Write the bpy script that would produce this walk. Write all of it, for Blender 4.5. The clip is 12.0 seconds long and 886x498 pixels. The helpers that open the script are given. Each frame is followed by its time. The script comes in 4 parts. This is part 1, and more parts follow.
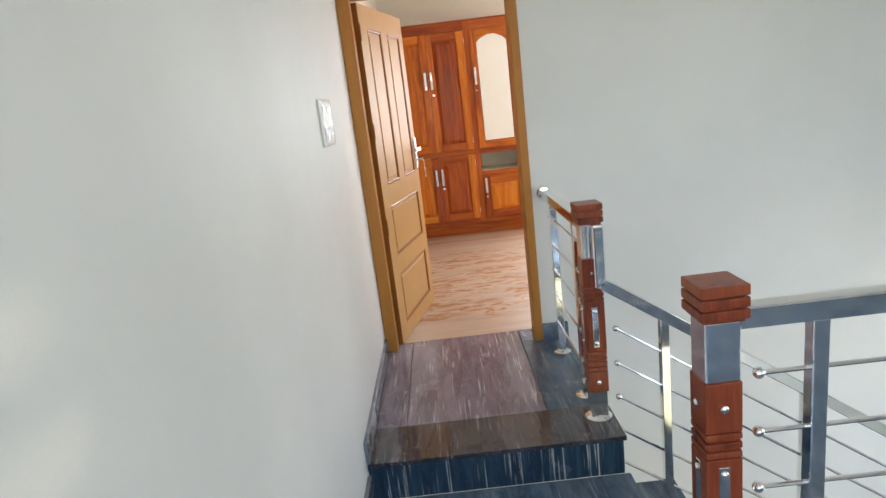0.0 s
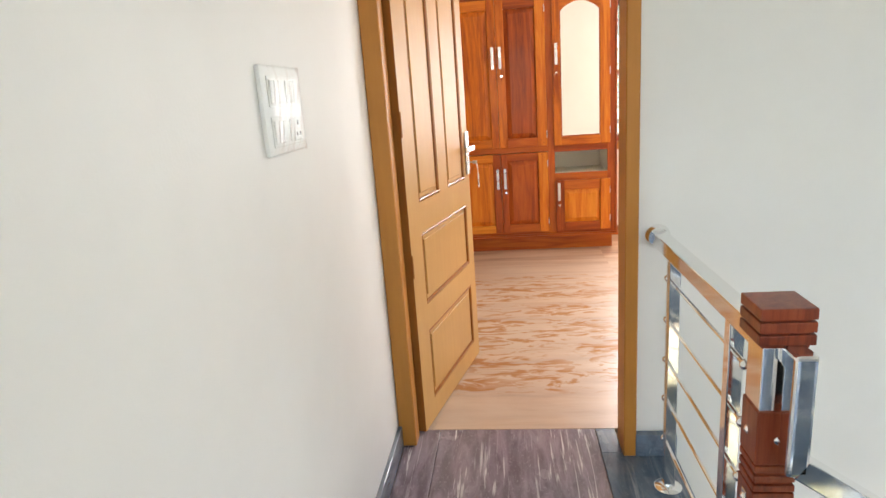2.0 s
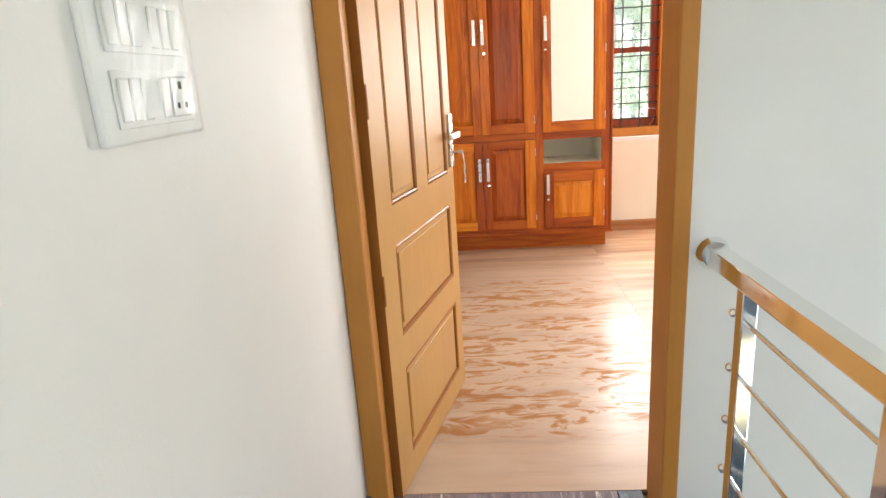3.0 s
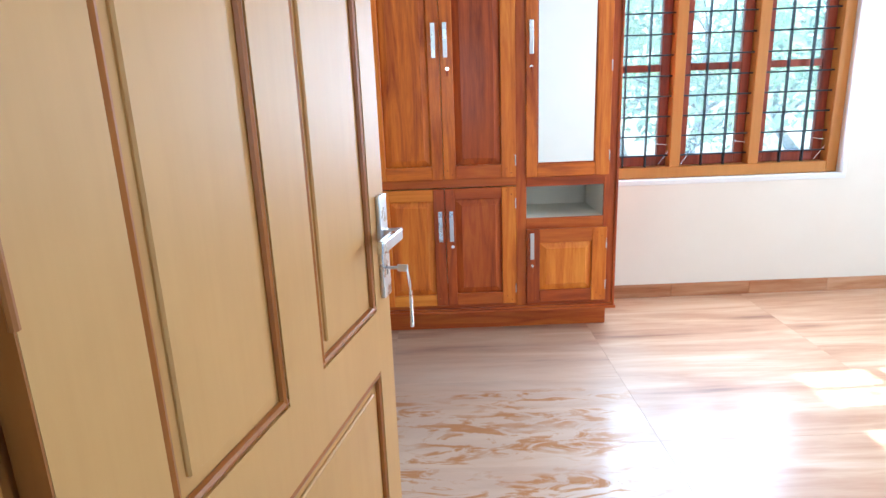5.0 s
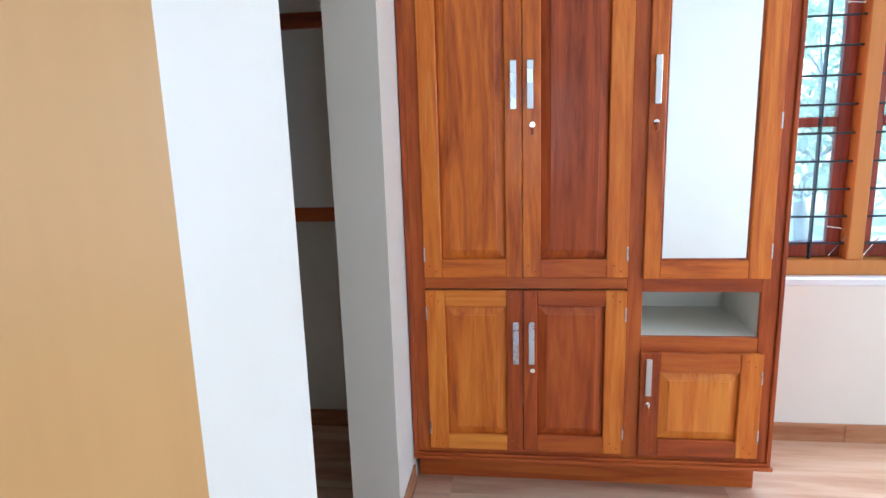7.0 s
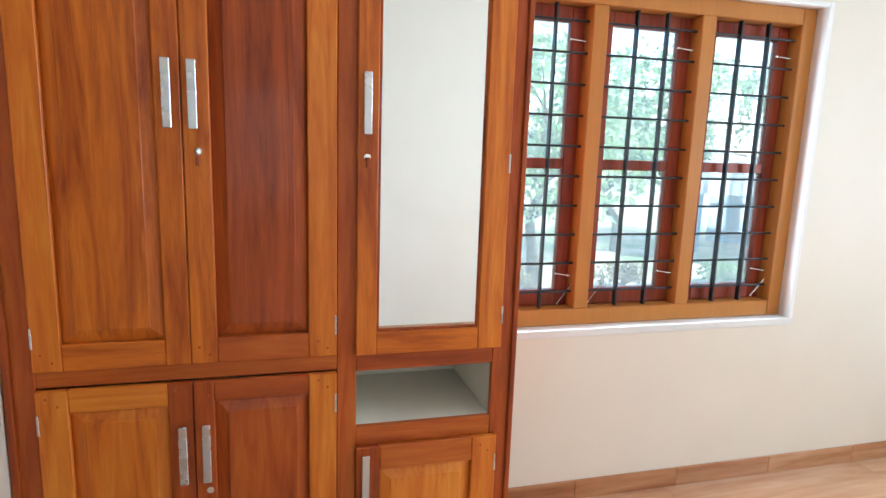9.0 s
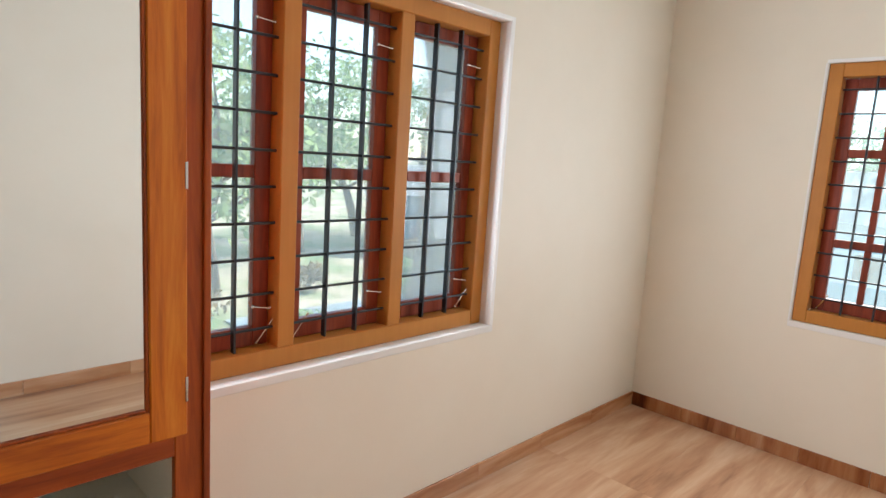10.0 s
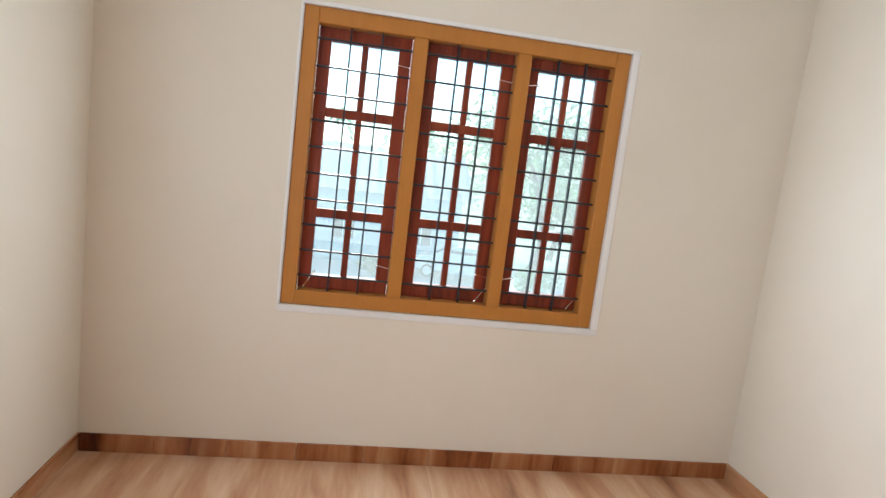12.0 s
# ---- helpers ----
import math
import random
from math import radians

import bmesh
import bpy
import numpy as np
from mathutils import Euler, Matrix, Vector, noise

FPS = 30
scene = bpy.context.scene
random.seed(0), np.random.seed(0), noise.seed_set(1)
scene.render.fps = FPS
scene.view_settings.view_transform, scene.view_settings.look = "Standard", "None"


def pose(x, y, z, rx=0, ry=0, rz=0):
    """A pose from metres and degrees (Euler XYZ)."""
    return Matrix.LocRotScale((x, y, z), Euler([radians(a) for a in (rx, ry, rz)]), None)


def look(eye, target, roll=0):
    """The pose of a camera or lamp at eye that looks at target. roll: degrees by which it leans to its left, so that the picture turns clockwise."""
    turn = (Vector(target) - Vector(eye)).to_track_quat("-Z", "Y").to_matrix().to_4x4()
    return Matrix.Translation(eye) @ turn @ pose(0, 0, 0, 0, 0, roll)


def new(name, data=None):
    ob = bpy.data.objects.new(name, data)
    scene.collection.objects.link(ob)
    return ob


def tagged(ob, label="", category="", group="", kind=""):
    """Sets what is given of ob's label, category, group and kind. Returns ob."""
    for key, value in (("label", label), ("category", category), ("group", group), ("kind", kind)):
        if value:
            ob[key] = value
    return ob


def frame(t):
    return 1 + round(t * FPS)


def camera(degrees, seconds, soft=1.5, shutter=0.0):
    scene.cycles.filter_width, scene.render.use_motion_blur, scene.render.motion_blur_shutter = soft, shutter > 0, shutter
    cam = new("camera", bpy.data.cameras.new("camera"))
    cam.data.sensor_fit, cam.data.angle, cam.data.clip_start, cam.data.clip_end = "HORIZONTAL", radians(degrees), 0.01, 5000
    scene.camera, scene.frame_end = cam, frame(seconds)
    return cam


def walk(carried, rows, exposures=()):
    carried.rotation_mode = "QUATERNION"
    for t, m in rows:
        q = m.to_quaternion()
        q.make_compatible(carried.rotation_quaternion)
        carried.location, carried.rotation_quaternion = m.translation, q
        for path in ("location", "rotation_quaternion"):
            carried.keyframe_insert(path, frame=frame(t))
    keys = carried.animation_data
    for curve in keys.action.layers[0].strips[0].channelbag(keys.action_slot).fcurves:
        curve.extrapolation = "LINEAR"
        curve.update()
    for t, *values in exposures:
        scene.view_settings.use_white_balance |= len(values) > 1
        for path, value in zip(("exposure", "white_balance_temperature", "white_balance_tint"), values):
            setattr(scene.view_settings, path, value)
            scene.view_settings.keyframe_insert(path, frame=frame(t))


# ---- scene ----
cam = camera(72.7, 12.0)
PATH = [
    (0, (0.296, 0.075, 1.492), (0.275, 2.02, 1.027), -6.8),
    (0.5, (0.395, 0.36, 1.464), (0.197, 2.292, 0.987), -6.3),
    (1, (0.398, 0.699, 1.462), (0.205, 2.632, 0.988), -4.7),
    (1.5, (0.358, 1.021, 1.494), (0.16, 2.953, 1.016), -4.2),
    (2, (0.344, 1.354, 1.484), (0.119, 3.277, 0.985), -4.1),
    (2.5, (0.287, 1.676, 1.458), (0.099, 3.595, 0.929), -4.0),
    (2.7, (0.268, 1.788, 1.45), (0.099, 3.705, 0.905), -4.0),
    (4.3, (0.234, 2.88, 1.304), (0.222, 4.813, 0.79), -1.8),
    (4.5, (0.245, 3.044, 1.34), (0.225, 4.971, 0.805), -1.9),
    (5, (0.259, 3.326, 1.492), (0.26, 5.258, 0.975), -2.2),
    (5.5, (0.227, 3.656, 1.518), (0.358, 5.588, 1.019), -1.5),
    (6, (0.237, 3.938, 1.55), (0.249, 5.876, 1.056), -1.9),
    (6.5, (0.26, 4.202, 1.555), (0.065, 6.144, 1.117), -2.1),
    (6.7, (0.261, 4.293, 1.566), (0.0, 6.232, 1.154), -1.9),
    (8.3, (0.403, 4.689, 1.62), (0.53, 6.654, 1.267), 0.5),
    (8.5, (0.44, 4.771, 1.616), (0.679, 6.727, 1.274), 1.0),
    (9, (0.537, 5.019, 1.635), (1.06, 6.918, 1.291), 1.9),
    (9.5, (0.583, 5.264, 1.649), (1.613, 6.949, 1.334), 2.8),
    (10, (0.697, 5.476, 1.652), (2.106, 6.864, 1.356), 3.6),
    (10.5, (0.865, 5.697, 1.662), (2.565, 6.705, 1.353), 5.0),
    (11, (1.014, 5.906, 1.659), (2.929, 6.403, 1.369), 6.1),
    (11.5, (1.249, 6.026, 1.608), (3.23, 6.102, 1.341), 6.8),
    (12, (1.569, 6.113, 1.622), (3.527, 5.808, 1.352), 6.9),
]

EXPOSURES = [(0.0, 2.10, 6700, 13), (1.0, 2.36, 7000, 15), (1.5, 2.39, 7050, 15), (2.7, 2.42, 7050, 13), (4.3, 2.50, 6250, 10), (4.5, 2.47, 6200, 10), (5.0, 2.37, 5000, 5), (5.5, 2.00, 4700, 2), (6.0, 1.99, 4650, 2),
             (6.5, 2.34, 4600, 3), (8.5, 2.10, 5500, 7), (9.5, 1.77, 5500, 3), (10.0, 1.45, 6150, 9), (10.5, 1.33, 6150, 13), (11.0, 1.18, 6650, 10), (11.5, 1.16, 6600, 10), (12.0, 1.40, 6000, 9)]
walk(cam, [(t, look(eye, target, roll)) for t, eye, target, roll in PATH], EXPOSURES)

# ---- light ----
world = bpy.data.worlds.new("sky")
scene.world = world
world.use_nodes = True
wn = world.node_tree
sky = wn.nodes.new("ShaderNodeTexSky")
sky.sky_type = "NISHITA"
sky.sun_disc = False
sky.sun_elevation = radians(38.6)
sky.sun_rotation = radians(86.6)
wn.links.new(sky.outputs[0], wn.nodes["Background"].inputs[0])
wn.nodes["Background"].inputs[1].default_value = 0.15
sun = new("sun", bpy.data.lights.new("sun", "SUN"))
sun.data.energy = 4.5
sun.data.angle = radians(0.6)
sun.data.color = (1.0, 0.94, 0.84)
sun.matrix_world = look((9.0, 0.54, 7.2), (0.0, 0.0, 0.0))


def window_light(name, m, w, h, power, color):
    """Sky light that enters by one window opening."""
    ob = new(name, bpy.data.lights.new(name, "AREA"))
    ob.data.shape = "RECTANGLE"
    ob.data.size, ob.data.size_y = w, h
    ob.data.energy, ob.data.color = power, color
    ob.matrix_world = m
    return ob


SKY_BLUE = (0.88, 0.95, 1.0)
HALL_BLUE = (0.73, 0.87, 1.0)
for x, w in ((1.589, 0.33), (2.128, 0.33), (2.665, 0.34)):
    window_light("skylight_bedroom_garden", look((x, 7.40, 1.58), (x, 6.0, 1.58)), w, 1.2, 5.6, SKY_BLUE)
for y, w in ((6.13, 0.33), (5.596, 0.33), (5.07, 0.34)):
    window_light("skylight_bedroom_side", look((4.629, y, 1.573), (3.0, y, 1.573)), w, 1.32, 3.9, SKY_BLUE)
# fill lamps added to brighten the landing, set in assumed unseen openings
window_light("fill_stair", look((3.72, 0.3, 1.5), (0.0, 0.8, 0.6)), 2.2, 2.0, 2.6, HALL_BLUE)
window_light("fill_stair_foot", look((3.74, 2.1, -0.9), (0.0, 1.9, -0.6)), 1.2, 1.7, 4.4, HALL_BLUE)
window_light("fill_hall", look((0.9, -2.12, 1.5), (0.9, 2.0, 1.2)), 2.2, 1.6, 3.8, HALL_BLUE)


# ---- materials ----
def material(name, color, rough=0.5, metal=0.0, coat=0.0):
    m = bpy.data.materials.new(name)
    m.use_nodes = True
    b = m.node_tree.nodes["Principled BSDF"]
    b.inputs["Base Color"].default_value = (*color, 1)
    b.inputs["Roughness"].default_value = rough
    b.inputs["Metallic"].default_value = metal
    b.inputs["Coat Weight"].default_value = coat
    b.inputs["Coat Roughness"].default_value = 0.12
    return m, m.node_tree, b


def coords(nt, scale=(1, 1, 1), rot=(0, 0, 0), world_space=True):
    """Places in metres, stretched; of the world or of the object."""
    mp = nt.nodes.new("ShaderNodeMapping")
    mp.inputs["Scale"].default_value = scale
    mp.inputs["Rotation"].default_value = [radians(a) for a in rot]
    if world_space:
        nt.links.new(nt.nodes.new("ShaderNodeNewGeometry").outputs["Position"], mp.inputs[0])
    else:
        nt.links.new(nt.nodes.new("ShaderNodeTexCoord").outputs["Object"], mp.inputs[0])
    return mp.outputs[0]


def noise_tex(nt, vec, scale, detail=4, rough=0.55, distort=0.0):
    n = nt.nodes.new("ShaderNodeTexNoise")
    n.inputs["Scale"].default_value = scale
    n.inputs["Detail"].default_value = detail
    n.inputs["Roughness"].default_value = rough
    n.inputs["Distortion"].default_value = distort
    nt.links.new(vec, n.inputs["Vector"])
    return n.outputs["Fac"]


def ramp(nt, fac, stops):
    r = nt.nodes.new("ShaderNodeValToRGB")
    e = r.color_ramp.elements
    while len(e) < len(stops):
        e.new(0.5)
    for k, (p, c) in enumerate(stops):
        e[k].position = p
        e[k].color = (*c, 1) if len(c) == 3 else c
    nt.links.new(fac, r.inputs[0])
    return r.outputs[0]


def mix(nt, a, b, fac, blend="MIX"):
    m = nt.nodes.new("ShaderNodeMix")
    m.data_type, m.blend_type = "RGBA", blend
    for sock, v in ((m.inputs[6], a), (m.inputs[7], b), (m.inputs[0], fac)):
        if isinstance(v, bpy.types.NodeSocket):
            nt.links.new(v, sock)
        elif isinstance(v, tuple):
            sock.default_value = (*v, 1)
        else:
            sock.default_value = v
    return m.outputs[2]


def bump(nt, b, fac, strength, distance=0.002):
    n = nt.nodes.new("ShaderNodeBump")
    n.inputs["Strength"].default_value = strength
    n.inputs["Distance"].default_value = distance
    nt.links.new(fac, n.inputs["Height"])
    nt.links.new(n.outputs[0], b.inputs["Normal"])


def math_node(nt, op, a, b=0.0):
    n = nt.nodes.new("ShaderNodeMath")
    n.operation = op
    for k, v in enumerate((a, b)):
        if isinstance(v, bpy.types.NodeSocket):
            nt.links.new(v, n.inputs[k])
        else:
            n.inputs[k].default_value = v
    return n.outputs[0]


def paint(name, color, dirty, rough=0.55):
    """Roller-painted plaster: faint orange peel, broad cloudy wear."""
    m, nt, b = material(name, color, rough)
    p = coords(nt)
    cloud = noise_tex(nt, p, 1.3, 5, 0.6)
    c = mix(nt, color, dirty, ramp(nt, cloud, [(0.42, (0, 0, 0)), (0.8, (1, 1, 1))]))
    nt.links.new(c, b.inputs["Base Color"])
    fine = noise_tex(nt, p, 130, 3, 0.6)
    wavy = noise_tex(nt, p, 6, 3, 0.5)
    bump(nt, b, math_node(nt, "ADD", math_node(nt, "MULTIPLY", fine, 0.25), wavy), 0.5, 0.003)
    return m


def wood(name, dark, mid, light, along="z", rough=0.42, coat=0.14, scale=1.0):
    """Varnished timber, grain along one axis; each board its own tone and place in the grain."""
    m, nt, b = material(name, mid, rough, 0, coat)
    s = {"x": (1.2, 14, 14), "y": (14, 1.2, 14), "z": (14, 14, 1.2)}[along]
    rnd = nt.nodes.new("ShaderNodeObjectInfo").outputs["Random"]
    off = nt.nodes.new("ShaderNodeVectorMath")
    off.operation = "ADD"
    comb = nt.nodes.new("ShaderNodeCombineXYZ")
    for k in range(3):
        nt.links.new(math_node(nt, "MULTIPLY", rnd, 37.0 + 11 * k), comb.inputs[k])
    nt.links.new(coords(nt, tuple(v * scale for v in s)), off.inputs[0])
    nt.links.new(comb.outputs[0], off.inputs[1])
    p = off.outputs[0]
    grain = noise_tex(nt, p, 1.0, 6, 0.6, 1.2)
    fine = noise_tex(nt, p, 5.5, 4, 0.65, 0.4)
    g = math_node(nt, "ADD", math_node(nt, "MULTIPLY", grain, 0.75), math_node(nt, "MULTIPLY", fine, 0.25))
    g = math_node(nt, "ADD", g, math_node(nt, "MULTIPLY", math_node(nt, "SUBTRACT", rnd, 0.5), 0.16))
    c = ramp(nt, g, [(0.30, dark), (0.50, mid), (0.70, light)])
    nt.links.new(c, b.inputs["Base Color"])
    b.inputs["Specular IOR Level"].default_value = 0.35
    bump(nt, b, fine, 0.12, 0.001)
    return m


def metal(name, color, rough):
    m, nt, b = material(name, color, rough, 1.0)
    p = coords(nt, (1, 1, 1))
    r = ramp(nt, noise_tex(nt, p, 18, 4), [(0.3, (rough * 0.7,) * 3), (0.75, (rough * 1.6,) * 3)])
    nt.links.new(r, b.inputs["Roughness"])
    return m


def painted_wood(name, color, shade, rough=0.38):
    """Enamel over timber: brush marks, a few thin places."""
    m, nt, b = material(name, color, rough, 0, 0.0)
    b.inputs["Specular IOR Level"].default_value = 0.35
    p = coords(nt, (40, 40, 3), world_space=False)
    brush = noise_tex(nt, p, 1.0, 4, 0.6)
    cloud = noise_tex(nt, coords(nt, world_space=False), 3.0, 4, 0.6)
    c = mix(nt, color, shade, ramp(nt, math_node(nt, "ADD", math_node(nt, "MULTIPLY", brush, 0.4), math_node(nt, "MULTIPLY", cloud, 0.6)), [(0.40, (0, 0, 0)), (0.70, (1, 1, 1))]))
    nt.links.new(c, b.inputs["Base Color"])
    bump(nt, b, brush, 0.15, 0.001)
    return m


def granite(name, base, streak, flake, amount, stretch=(15, 2.6, 15), dust=0.0):
    """Polished dark stone with broken pale streaks along one axis, dulled in places by dust."""
    m, nt, b = material(name, base, 0.13)
    p = coords(nt, stretch)
    cloudy = noise_tex(nt, p, 1.0, 6, 0.62, 0.8)
    c = mix(nt, base, streak, ramp(nt, cloudy, [(0.40, (0, 0, 0)), (0.68, (1, 1, 1))]))
    thin = noise_tex(nt, coords(nt, tuple(v * (4.2 if v > 5 else 1.1) for v in stretch)), 1.0, 3, 0.6, 0.5)
    where = noise_tex(nt, coords(nt, tuple(v * 0.6 for v in stretch)), 1.0, 3, 0.6)
    both = math_node(nt, "MULTIPLY", ramp(nt, thin, [(0.57, (0, 0, 0)), (0.64, (amount,) * 3)]), ramp(nt, where, [(0.43, (0, 0, 0)), (0.58, (1, 1, 1))]))
    c = mix(nt, c, flake, both)
    speck = noise_tex(nt, coords(nt, (70, 40, 60)), 1.0, 3, 0.7, 0.8)
    c = mix(nt, c, streak, ramp(nt, speck, [(0.56, (0, 0, 0)), (0.70, (0.8,) * 3)]))
    if dust:
        cloud = noise_tex(nt, coords(nt, (5, 3, 5)), 1.0, 6, 0.65, 0.8)
        c = mix(nt, c, (0.30, 0.29, 0.33), ramp(nt, cloud, [(0.40, (0, 0, 0)), (0.72, (dust,) * 3)]))
    nt.links.new(c, b.inputs["Base Color"])
    r = ramp(nt, noise_tex(nt, coords(nt, (4, 2.5, 4)), 1.0, 5, 0.6), [(0.35, (0.07,) * 3), (0.70, (0.34,) * 3)])
    nt.links.new(r, b.inputs["Roughness"])
    return m


def wood_tile(name, along, smudged, tone=1.0):
    """Glazed tile printed as timber: broad pale and brown bands along one axis, each tile its own."""
    m, nt, b = material(name, (0.4, 0.25, 0.15), 0.2)
    s = {"x": (0.9, 7.5, 7.5), "y": (7.5, 0.9, 7.5), "z": (7.5, 7.5, 0.9)}[along]
    rnd = nt.nodes.new("ShaderNodeObjectInfo").outputs["Random"]
    comb = nt.nodes.new("ShaderNodeCombineXYZ")
    for k in range(3):
        nt.links.new(math_node(nt, "MULTIPLY", rnd, 53.0 + 17 * k), comb.inputs[k])
    off = nt.nodes.new("ShaderNodeVectorMath")
    off.operation = "ADD"
    nt.links.new(coords(nt, s), off.inputs[0])
    nt.links.new(comb.outputs[0], off.inputs[1])
    p = off.outputs[0]
    band = noise_tex(nt, p, 1.0, 4, 0.5, 0.6)
    fine = noise_tex(nt, p, 6.0, 4, 0.6, 0.6)
    g = math_node(nt, "ADD", math_node(nt, "MULTIPLY", band, 0.82), math_node(nt, "MULTIPLY", fine, 0.18))
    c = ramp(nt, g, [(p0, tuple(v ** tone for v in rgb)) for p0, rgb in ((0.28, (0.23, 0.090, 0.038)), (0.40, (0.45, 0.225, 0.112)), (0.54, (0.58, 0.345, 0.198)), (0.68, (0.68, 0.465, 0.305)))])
    if smudged:
        geo = nt.nodes.new("ShaderNodeNewGeometry").outputs["Position"]
        sep = nt.nodes.new("ShaderNodeSeparateXYZ")
        nt.links.new(geo, sep.inputs[0])
        dx = math_node(nt, "ABSOLUTE", math_node(nt, "SUBTRACT", sep.outputs[0], 0.45))
        dy = math_node(nt, "ABSOLUTE", math_node(nt, "SUBTRACT", sep.outputs[1], 5.1))
        near = math_node(nt, "MULTIPLY", ramp(nt, dx, [(0.38, (1, 1, 1)), (0.80, (0, 0, 0))]), ramp(nt, dy, [(0.95, (1, 1, 1)), (1.5, (0, 0, 0))]))
        blot = noise_tex(nt, coords(nt, (4.5, 13, 1), (0, 0, 12)), 1.0, 5, 0.6, 1.5)
        patch = noise_tex(nt, coords(nt, (2.2, 4.5, 1)), 1.0, 3, 0.6)
        spots = math_node(nt, "MULTIPLY", near, math_node(nt, "MULTIPLY", ramp(nt, blot, [(0.49, (0, 0, 0)), (0.57, (1, 1, 1))]), ramp(nt, patch, [(0.36, (0, 0, 0)), (0.50, (1, 1, 1))])))
        # pale dust film, widened and greyed to paint in the floor's sheen
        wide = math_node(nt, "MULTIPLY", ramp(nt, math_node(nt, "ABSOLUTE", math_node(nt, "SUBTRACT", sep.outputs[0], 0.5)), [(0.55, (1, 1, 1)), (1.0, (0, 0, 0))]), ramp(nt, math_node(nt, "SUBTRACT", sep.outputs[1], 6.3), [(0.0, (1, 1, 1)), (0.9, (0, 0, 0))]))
        dust_sheen = ramp(nt, noise_tex(nt, coords(nt, (1.6, 3.2, 1)), 1.0, 5, 0.6, 0.6), [(0.25, (0.30,) * 3), (0.70, (0.72,) * 3)])
        c = mix(nt, c, (0.66, 0.56, 0.47), math_node(nt, "MULTIPLY", wide, dust_sheen))
        c = mix(nt, c, (0.45, 0.190, 0.055), math_node(nt, "MULTIPLY", spots, 0.85))
        rr = math_node(nt, "ADD", ramp(nt, noise_tex(nt, coords(nt), 3, 4), [(0.3, (0.46,) * 3), (0.8, (0.56,) * 3)]), math_node(nt, "MULTIPLY", spots, 0.3))
        nt.links.new(rr, b.inputs["Roughness"])
        nt.links.new(math_node(nt, "SUBTRACT", 0.62, math_node(nt, "MULTIPLY", spots, 0.45)), b.inputs["Specular IOR Level"])
        nt.links.new(math_node(nt, "SUBTRACT", 0.36, math_node(nt, "MULTIPLY", spots, 0.32)), b.inputs["Coat Weight"])
        b.inputs["Coat Roughness"].default_value = 0.22
        b.inputs["Coat IOR"].default_value = 1.6
    nt.links.new(c, b.inputs["Base Color"])
    return m


def glass(name, tint):
    m = bpy.data.materials.new(name)
    m.use_nodes = True
    nt = m.node_tree
    nt.nodes.remove(nt.nodes["Principled BSDF"])
    t = nt.nodes.new("ShaderNodeBsdfTransparent")
    t.inputs[0].default_value = (*tint, 1)
    g = nt.nodes.new("ShaderNodeBsdfGlossy")
    g.inputs["Roughness"].default_value = 0.03
    x = nt.nodes.new("ShaderNodeMixShader")
    fr = nt.nodes.new("ShaderNodeFresnel")
    fr.inputs[0].default_value = 1.45
    nt.links.new(fr.outputs[0], x.inputs[0])
    nt.links.new(t.outputs[0], x.inputs[1])
    nt.links.new(g.outputs[0], x.inputs[2])
    nt.links.new(x.outputs[0], nt.nodes["Material Output"].inputs[0])
    return m


def leafy(name, a, b_):
    """Leaves: each its own green, letting some light through."""
    m, nt, b = material(name, a, 0.5)
    isl = nt.nodes.new("ShaderNodeNewGeometry").outputs["Random Per Island"]
    c = mix(nt, a, b_, isl)
    nt.links.new(c, b.inputs["Base Color"])
    t = nt.nodes.new("ShaderNodeBsdfTranslucent")
    nt.links.new(c, t.inputs[0])
    x = nt.nodes.new("ShaderNodeMixShader")
    x.inputs[0].default_value = 0.6
    nt.links.new(b.outputs[0], x.inputs[1])
    nt.links.new(t.outputs[0], x.inputs[2])
    nt.links.new(x.outputs[0], nt.nodes["Material Output"].inputs[0])
    return m


def hazy_glass(name, tint, milk):
    """Pane: mostly clear; the milky bluish share is figured glass and bright outdoor haze."""
    m = glass(name, tint)
    nt = m.node_tree
    t = nt.nodes.new("ShaderNodeBsdfTranslucent")
    t.inputs[0].default_value = (0.90, 0.96, 0.94, 1)
    x = nt.nodes.new("ShaderNodeMixShader")
    x.inputs[0].default_value = milk
    old = nt.nodes["Material Output"].inputs[0].links[0].from_socket
    nt.links.new(old, x.inputs[1])
    nt.links.new(t.outputs[0], x.inputs[2])
    nt.links.new(x.outputs[0], nt.nodes["Material Output"].inputs[0])
    return m


M_WALL_HALL = paint("hall_white_paint", (0.80, 0.80, 0.79), (0.74, 0.74, 0.73))
M_WALL_ROOM = paint("room_cream_paint", (0.80, 0.75, 0.650), (0.76, 0.705, 0.598))
M_CEIL = paint("ceiling_white_paint", (0.82, 0.81, 0.78), (0.78, 0.77, 0.74))
M_REVEAL = paint("reveal_white_paint", (0.80, 0.80, 0.79), (0.72, 0.72, 0.70))
M_RIM = material("white_cement_edge", (0.86, 0.86, 0.85), 0.6)[0]
TEAK = ((0.33, 0.056, 0.005), (0.65, 0.168, 0.010), (0.80, 0.295, 0.030))
M_TEAK = {a: wood("teak_varnish_" + a, *TEAK, a) for a in "xz"}
M_TEAK_DARK = {a: wood("teak_red_" + a, (0.21, 0.030, 0.004), (0.42, 0.078, 0.008), (0.56, 0.148, 0.015), a) for a in "xz"}
M_TEAK_SASH = wood("sash_red_brown", (0.13, 0.020, 0.009), (0.26, 0.042, 0.016), (0.36, 0.075, 0.026), "z")
M_NEWEL = wood("newel_red_wood", (0.12, 0.020, 0.008), (0.27, 0.050, 0.018), (0.36, 0.085, 0.032), "z", 0.35, 0.25, 1.6)
